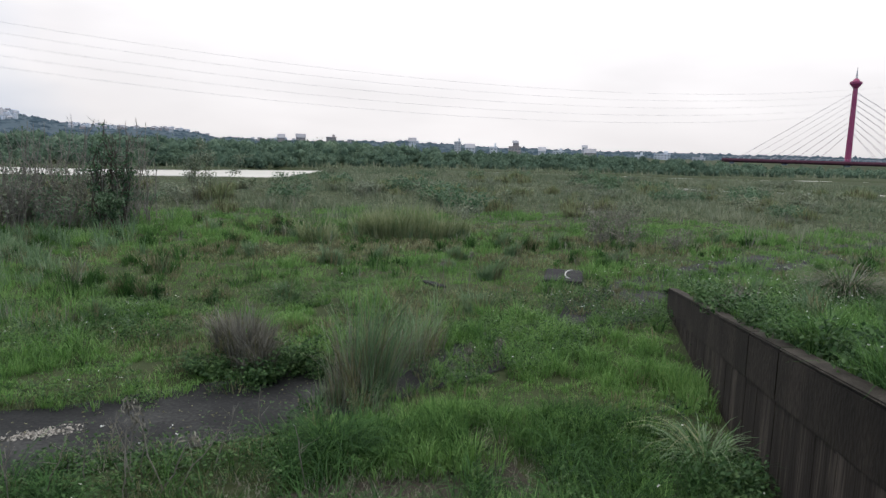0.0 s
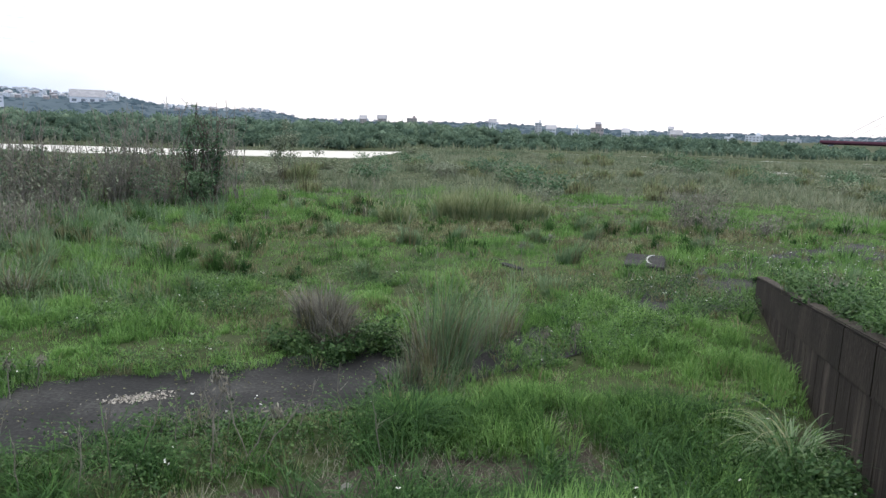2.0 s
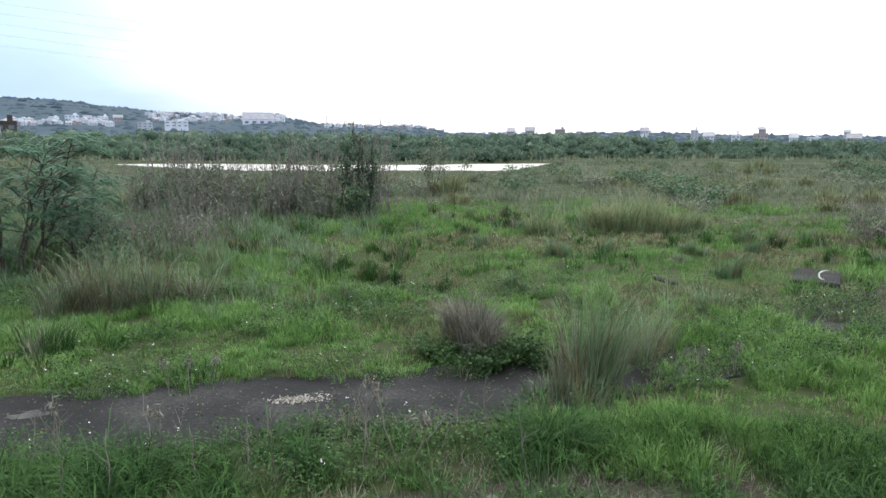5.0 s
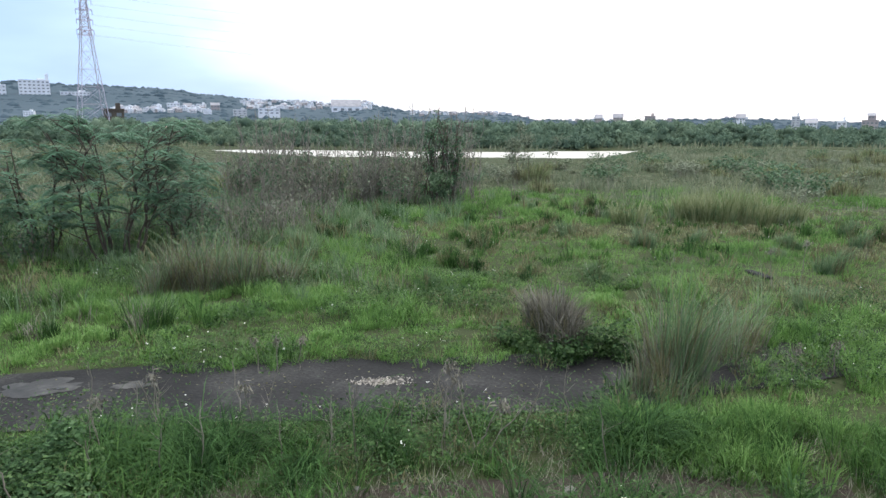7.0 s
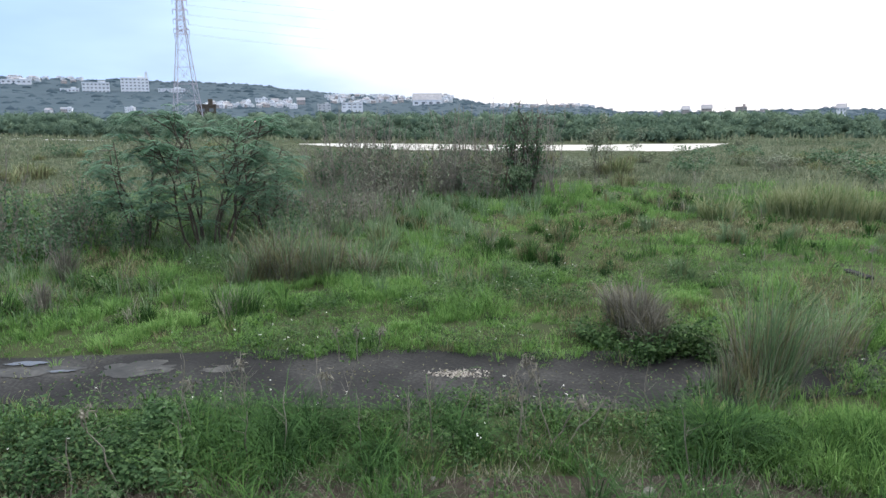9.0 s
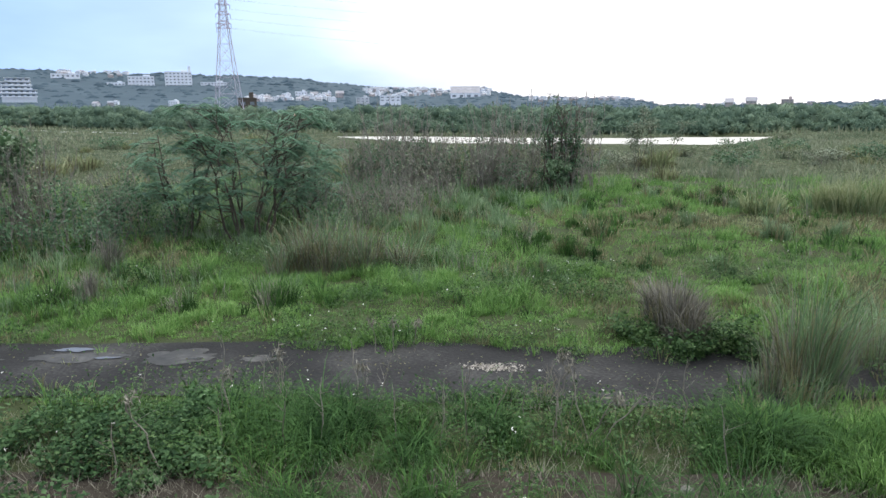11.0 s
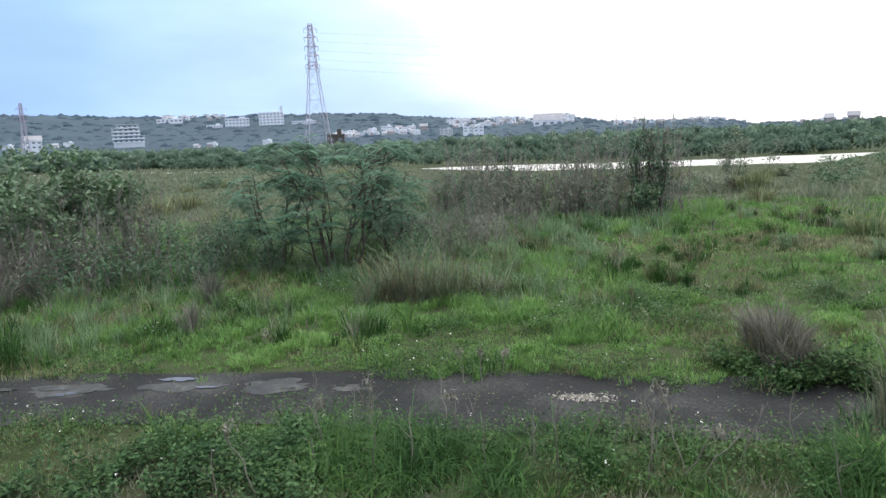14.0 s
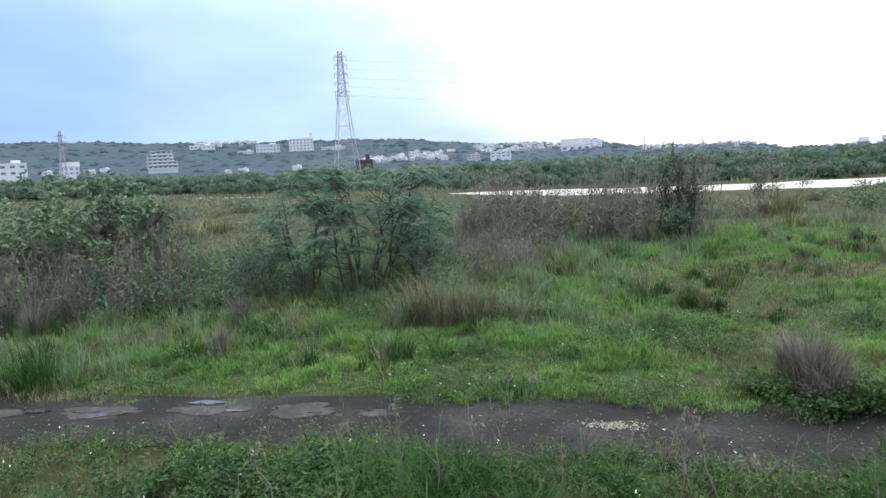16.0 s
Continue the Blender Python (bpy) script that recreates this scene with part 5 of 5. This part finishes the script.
lump_thing("plastic_bag", 2.5, 9.45, (0.13, 0.10, 0.07), PLASTIC, "crumpled whitish plastic bag lying in grass", "litter", lift=0.04)
for x, y, s in [(-2.2, 8.75, 0.10), (-4.9, 7.6, 0.05), (-5.3, 7.3, 0.045), (-7.4, 5.7, 0.06), (0.9, 9.9, 0.05)]:
    lump_thing("stone", x, y, (s, s * 0.8, s * 0.6), ROCK, "pale grey stone on bare soil", "stone", "loose stones", 0.02)

slab = thing("concrete_slab", (4.95, 27.4, float(ground_height(np.array([4.95]), np.array([27.4]))[0])), "weathered grey concrete slab in the grass", "slab", turn=-12)
bm = bmesh.new()
box(bm, (0, 0, 0.0), (1.5, 2.6, 0.2), 0.03)
part("slab_body", bm, ASPHALT, slab)
arc = np.array([(0.0 + 0.28 * math.cos(a), 0.15 + 1.0 * math.sin(a), 0.106, 0.03) for a in np.linspace(-1.3, 1.5, 14)])
arc[:, 0] = 0.05 + 0.26 * (1 - np.cos(np.linspace(-1.3, 1.5, 14)))
child("white_arc", raw_mesh("white_arc", *tubes([arc], 6), PAINT, True), slab, "curved white line on the slab")
rub = thing("concrete_slab", (-0.2, 24.6, float(ground_height(np.array([-0.2]), np.array([24.6]))[0])), "narrow broken concrete slab half hidden by grass", "slab", turn=35)
bm = bmesh.new()
box(bm, (0, 0, 0.02), (0.3, 1.2, 0.2), 0.03)
part("slab_body", bm, ASPHALT, rub)


# ---- pylons and power lines ----
def lattice_pylon(az, r, height, base, waist_z, waist, arms, label, bar=0.13):
    x, y = spot(az, r)
    t = thing("power_pylon", (x, y, float(ground_height(np.array([x]), np.array([y]))[0]) - 0.3), label, "pylon", "power pylons", turn=-az + 12)

    def half(z):
        return np.interp(z, [0, waist_z, height], [base / 2, waist / 2, waist * 0.22])

    levels = list(np.linspace(0, waist_z, 7)) + list(np.linspace(waist_z, height, 9)[1:])
    for sx, sy in ((1, 1), (1, -1), (-1, 1), (-1, -1)):
        child("leg", raw_mesh("leg", *tubes([[(sx * half(z), sy * half(z), z, bar) for z in levels]], 4), STEEL), t)
    lines = []
    for z0, z1 in zip(levels[:-1], levels[1:]):
        a, b = half(z0), half(z1)
        for (x0, y0), (x1, y1) in (((-1, -1), (1, -1)), ((1, -1), (1, 1)), ((1, 1), (-1, 1)), ((-1, 1), (-1, -1))):
            lines.append([(x0 * a, y0 * a, z0, bar * 0.55), (x1 * b, y1 * b, z1, bar * 0.55)])
            lines.append([(x1 * a, y1 * a, z0, bar * 0.55), (x0 * b, y0 * b, z1, bar * 0.55)])
            lines.append([(x0 * b, y0 * b, z1, bar * 0.55), (x1 * b, y1 * b, z1, bar * 0.55)])
    child("bracing", raw_mesh("bracing", *tubes(lines, 3), STEEL), t, "crossed lattice bracing")
    for z, w in arms:
        lines = []
        for s in (1, -1):
            for q in (1, -1):
                lines.append([(0, q * half(z), z, bar * 0.7), (s * w, 0, z + 0.2, bar * 0.6)])
                lines.append([(0, q * half(z), z + 1.4, bar * 0.6), (s * w, 0, z + 0.2, bar * 0.5)])
        arm = child("cross_arm", raw_mesh("cross_arm", *tubes(lines, 3), STEEL_RED), t, "short lattice cross-arm")
        for s in (1, -1):
            child("insulator", raw_mesh("insulator", *tubes([[(s * w, 0, z + 0.2, 0.1), (s * w, 0, z - 1.5, 0.1)]], 6), WIRE), arm, "hanging grey insulator string")
    return x, y


ARMS = [(52.3, 2.5), (49.0, 2.6), (45.5, 2.7), (42.0, 2.7), (38.5, 2.8), (36.8, 2.6)]
px, py = lattice_pylon(-51.5, 290, 54.5, 10.5, 37.5, 3.2, ARMS, "tall slender steel lattice power pylon")
lattice_pylon(-72.1, 560, 46, 8, 24, 3.0, [(42, 3.5), (38, 4), (34, 4)], "smaller distant lattice power pylon", 0.2)
lattice_pylon(-75.6, 900, 34, 7, 18, 3.0, [(31, 3.5), (28, 4)], "faint far lattice power pylon", 0.25)
lattice_pylon(-74.0, 900, 30, 7, 16, 3.0, [(27, 3.5), (24, 4)], "faint far lattice power pylon", 0.25)
FAR_END = (300.0, 440.0)
for z, w in ARMS[:5]:
    for s in (1, -1):
        a = radians(51.5 + 12)
        p0 = np.array([px + s * w * math.cos(a), py + s * w * math.sin(a), z - 1.6])
        p1 = np.array([FAR_END[0] + s * w, FAR_END[1] - s * w * 0.5, z + 1])
        k = np.linspace(0, 1, 40)
        line = np.outer(1 - k, p0) + np.outer(k, p1)
        line[:, 2] -= 4 * 20.0 * k * (1 - k)
        tagged(new("power_line", raw_mesh("power_line", *tubes([np.c_[line, np.full(40, 0.019)]], 3), WIRE)), "thin sagging overhead power line", "power line", "power lines")

# ---- red cable-stayed bridge ----
bx, by = spot(29.93, 500)
bridge = thing("bridge", (bx, by, 0), "red cable-stayed bridge with one slender tower", "bridge", turn=-24)
bm = bmesh.new()
for z0, z1, w0, w1 in [(-2, 49.5, 1.9, 1.35)]:
    made = bmesh.ops.create_cone(bm, cap_ends=True, segments=8, radius1=w0, radius2=w1, depth=z1 - z0)["verts"]
    bmesh.ops.translate(bm, vec=(0, 0, (z0 + z1) / 2), verts=made)
part("tower", bm, RED, bridge, "slender tapering red tower")
bm = bmesh.new()
for z0, z1, w0, w1 in [(47.5, 50.0, 1.5, 3.3), (50.0, 51.3, 3.5, 3.5), (51.3, 53.3, 2.9, 0.9)]:
    made = bmesh.ops.create_cone(bm, cap_ends=True, segments=16, radius1=w0, radius2=w1, depth=z1 - z0)["verts"]
    bmesh.ops.translate(bm, vec=(0, 0, (z0 + z1) / 2), verts=made)
part("tower_head", bm, RED, bridge, "flared red tower head")
bm = bmesh.new()
made = bmesh.ops.create_cone(bm, cap_ends=True, segments=8, radius1=0.7, radius2=0.08, depth=7.0)["verts"]
bmesh.ops.translate(bm, vec=(0, 0, 56.5), verts=made)
part("spire", bm, CABLE, bridge, "pale pointed spire")
bm = bmesh.new()
box(bm, (29, 0, 2.6), (202, 14, 1.6), 0.15)
box(bm, (29, 0, 1.5), (202, 8, 1.2), 0.15)
part("deck", bm, DECK, bridge, "long dark red bridge deck")
for side in (-6.6, 6.6):
    bm = bmesh.new()
    box(bm, (29, side, 4.4), (202, 0.15, 0.18))
    for k in np.arange(-71, 130, 4.0):
        box(bm, (k, side, 3.9), (0.15, 0.15, 1.0))
    part("railing", bm, CABLE, bridge, "pale bridge railing")
for k in range(8):
    for s in (1, -1):
        for q in (-1, 1):
            z, reach = 45.5 - 3.4 * k, 63 - 6.6 * k
            child("stay_cable", raw_mesh("stay_cable", *tubes([[(0, q * 0.5, z, 0.1), (s * reach, q * 6.0, 3.4, 0.1)]], 4), CABLE), bridge)
for k in (-66, -35, 0, 45, 90):
    bm = bmesh.new()
    box(bm, (k, 0, -0.6), (3, 7, 3.4), 0.2)
    part("pier", bm, GREY_WALL, bridge)


# ---- buildings ----
def building(x, y, z, w, d, h, floors, cols, label, wall_mat, roof="flat", turn=0.0, name="building", group=""):
    """A block with storeys of window panes set into its front and a roof with a parapet or gable."""
    t = thing(name, (x, y, z), label, "building", group, turn)
    bm = bmesh.new()
    box(bm, (0, 0, h / 2 - 2), (w, d, h + 4))
    part("wall", bm, wall_mat, t)
    bm = bmesh.new()
    if roof == "flat":
        box(bm, (0, 0, h + 0.35), (w + 0.5, d + 0.5, 0.7))
        box(bm, (w * 0.22, 0, h + 1.7), (w * 0.25, d * 0.5, 2.2))
    else:
        vs = [bm.verts.new(p) for p in ((-w / 2 - 0.5, -d / 2 - 0.5, h), (w / 2 + 0.5, -d / 2 - 0.5, h), (w / 2 + 0.5, d / 2 + 0.5, h), (-w / 2 - 0.5, d / 2 + 0.5, h), (-w / 2 - 0.5, 0, h + d * 0.35), (w / 2 + 0.5, 0, h + d * 0.35))]
        for q in ((0, 1, 5, 4), (2, 3, 4, 5), (0, 4, 3), (1, 2, 5), (0, 3, 2, 1)):
            bm.faces.new([vs[k] for k in q])
    part("roof", bm, ROOF if roof != "flat" else wall_mat, t)
    me = None
    for f in range(floors):
        for c in range(cols):
            if me is None:
                bm = bmesh.new()
                box(bm, (0, 0, 0), (w / cols * 0.5, 0.2, h / floors * 0.38))
                ob = part("window", bm, PANE, t)
                me = ob.data
            else:
                ob = child("window", me, t)
            ob.location = (-w / 2 + w * (c + 0.5) / cols, -d / 2 - 0.04, h * (f + 0.52) / floors)
    return t


def put(az, el_low, r, w, d, h, floors, cols, label, mat, roof="flat", skew=0, name="building", group=""):
    x, y = spot(az, r)
    if r < 700 and az > -20:
        el_low, w, h = el_low - 0.16, w * 0.75, h * 0.72
    return building(x, y, 5 + r * math.tan(radians(el_low)), w, d, h, floors, cols, label, mat, roof, -az + skew, name, group)


def terraced_building(az, r, z, width, storeys, label):
    """White storeys with projecting balcony slabs over recessed dark window bands; the upper storeys step back."""
    x, y = spot(az, r)
    t = thing("building", (x, y, z), label, "building", turn=-az)
    left, right, floor_h = -width / 2, width / 2, 3.2
    steps = [(0, 0), (0, 0), (0, 0.12), (0.0, 0.13), (0.14, 0.15)]
    for f in range(storeys):
        a, b = left + steps[f][0] * width, right - steps[f][1] * width
        mid, w, base = (a + b) / 2, b - a, f * floor_h
        bm = bmesh.new()
        box(bm, (mid, 1.0, base + floor_h / 2 - (2 if f == 0 else 0)), (w - 1.6, 12, floor_h + (4 if f == 0 else 0)))
        part("wall", bm, WHITE_WALL, t)
        bm = bmesh.new()
        box(bm, (mid, 0, base + floor_h - 0.1), (w, 14.4, 0.3))
        box(bm, (mid, -7.1, base + 0.55), (w, 0.2, 0.8))
        part("balcony", bm, WHITE_WALL, t, "white balcony slab and parapet")
        cols = max(2, int(w / 4.5))
        for c in range(cols):
            bm = bmesh.new()
            box(bm, (a + 0.8 + (w - 1.6) * (c + 0.5) / cols, -5.04, base + 1.6), ((w - 1.6) / cols * 0.5, 0.2, 1.3))
            part("window", bm, PANE, t)
    return t


terraced_building(-65.45, 700, 5 + 700 * math.tan(radians(1.16)), 27, 5, "white multi-storey building with set-back top floors")
put(-55.0, 1.9, 1150, 38, 18, 22, 5, 7, "long white hillside block with rows of windows", WHITE_WALL)
put(-54.2, 2.1, 1145, 4, 6, 26, 1, 1, "white stair tower of a hillside block", WHITE_WALL)
put(-57.6, 1.9, 1150, 36, 18, 15, 3, 7, "lower white hillside block", WHITE_WALL)
put(-59.3, 1.75, 1150, 24, 16, 9, 2, 5, "low pale hillside block", WHITE_WALL)
put(-52.5, 1.75, 1150, 38, 16, 10, 3, 8, "low white block behind the pylon", WHITE_WALL)
put(-75.5, 1.05, 600, 24, 16, 9, 2, 4, "low white building at the wood's edge", WHITE_WALL)
put(-71.6, 0.95, 760, 14, 14, 8, 2, 3, "pale house below the far pylon", WHITE_WALL, "gable")
put(-62.5, 2.5, 1250, 40, 16, 6, 1, 6, "long low white building on the hill", WHITE_WALL)
put(-33.0, 0.9, 1100, 44, 30, 9, 1, 4, "large pale warehouse at the hill foot", WHITE_WALL, "gable")
put(-39.0, 0.75, 900, 26, 16, 7, 2, 4, "pale low building among trees", WHITE_WALL)
put(-41.2, 0.7, 900, 16, 14, 6, 2, 3, "pale low building among trees", GREY_WALL)
put(1.18, 0.0, 520, 6.5, 8, 8, 4, 2, "narrow pale multi-storey building above the trees", GREY_WALL)
put(2.2, -0.15, 520, 9, 9, 4.6, 2, 3, "pale house above the treetops", WHITE_WALL, "gable")
put(5.8, -0.2, 420, 9.5, 8, 5.5, 2, 4, "brown open-topped house with roof frame", BROWN_WALL)
put(5.85, 0.5, 420, 4, 4, 2.2, 1, 2, "roof pavilion of a brown house", BROWN_WALL, "gable")
put(4.1, -0.2, 430, 6, 7, 5, 2, 2, "pale house beside the brown one", WHITE_WALL)
put(11.35, -0.1, 600, 5.5, 6, 8.5, 3, 2, "pale tower house with pointed roof", GREY_WALL, "gable")
put(11.8, -0.2, 590, 12, 10, 4, 1, 4, "dark low house beside the tower", BROWN_WALL, "gable")
put(9.3, -0.2, 600, 12, 10, 4.4, 2, 4, "pale row houses above the trees", WHITE_WALL)
put(8.0, -0.2, 610, 8, 10, 4.8, 2, 3, "pale house above the trees", WHITE_WALL, "gable")
put(17.3, -0.25, 640, 18, 12, 5.6, 2, 5, "pale domed hall above the trees", WHITE_WALL)
put(15.6, -0.3, 640, 10, 12, 4.2, 1, 3, "low pale house above the trees", WHITE_WALL)
put(20.0, -0.35, 660, 14, 12, 4.0, 1, 3, "low pale house above the trees", GREY_WALL)
put(-11.4, 0.3, 640, 11, 10, 5.6, 2, 3, "brownish house group on the low ridge", BROWN_WALL, "gable")
put(-9.0, 0.3, 640, 12, 10, 6.6, 3, 3, "grey brown house block on the low ridge", BROWN_WALL)
put(-12.9, 0.3, 640, 8, 10, 4.6, 2, 3, "brownish house on the low ridge", BROWN_WALL, "gable")
put(-2.5, 0.35, 520, 7, 8, 3.2, 1, 3, "small house with a dark roof above trees", WHITE_WALL, "gable")
put(-50.1, -0.25, 300, 7, 6, 6.5, 2, 2, "dark shed near the pylon foot", BARK)

house_kinds = [building(*spot(-44, 1000), 22, 12, 10, 9, 3, 3, "small pale house on the hillside", WHITE_WALL, "flat", 44, "house", "hillside houses"),
               building(*spot(-45, 1000), 22, 10, 10, 7, 2, 2, "small grey house on the hillside", GREY_WALL, "gable", 45, "house", "hillside houses"),
               building(*spot(-46, 1000), 22, 16, 10, 10, 3, 4, "pale apartment house on the hillside", WHITE_WALL, "flat", 46, "house", "hillside houses"),
               building(*spot(-43, 1000), 22, 11, 10, 8, 2, 3, "brownish house on the hillside", BROWN_WALL, "gable", 43, "house", "hillside houses")]
r3 = np.random.default_rng(12)
for a0, a1, e0, e1, count in [(-41, -31, 1.05, 1.75, 105), (-50.5, -43.5, 0.75, 1.15, 48), (-63, -58.5, 2.5, 2.9, 26), (-28, -18, 0.62, 0.9, 34), (-61, -55, 0.5, 0.6, 5), (-74, -66, 0.95, 1.1, 4), (-16, -2, 0.28, 0.42, 14)]:
    for _ in range(count):
        az, e = r3.uniform(a0, a1), r3.uniform(e0, e1)
        rs = np.arange(660, 1500, 10.0)
        els = np.degrees(np.arctan2(hill_height(np.full(rs.shape, az), rs) - 5, rs))
        k = int(np.argmax(els >= e)) if (els >= e).any() else int(np.argmax(els))
        r = float(rs[k])
        x, y = spot(az, r)
        copy_thing(house_kinds[int(r3.integers(0, 4))], pose(x, y, float(hill_height(np.array([az]), np.array([r]))[0]) - 1, 0, 0, -az + r3.uniform(-30, 30)) @ Matrix.Diagonal((0.6, 0.6, 0.55, 1)))

signal = thing("signal_lamp", (*spot(-46.6, 176), 4.4), "small red signal lamp on a post", "lamp")
child("post", raw_mesh("post", *tubes([[(0, 0, -5.5, 0.05), (0, 0, 0.0, 0.05)]], 6), BARK), signal)
bm = bmesh.new()
bmesh.ops.create_uvsphere(bm, u_segments=12, v_segments=8, radius=0.24)
part("lamp", bm, LAMP_RED, signal, "glowing red lamp")
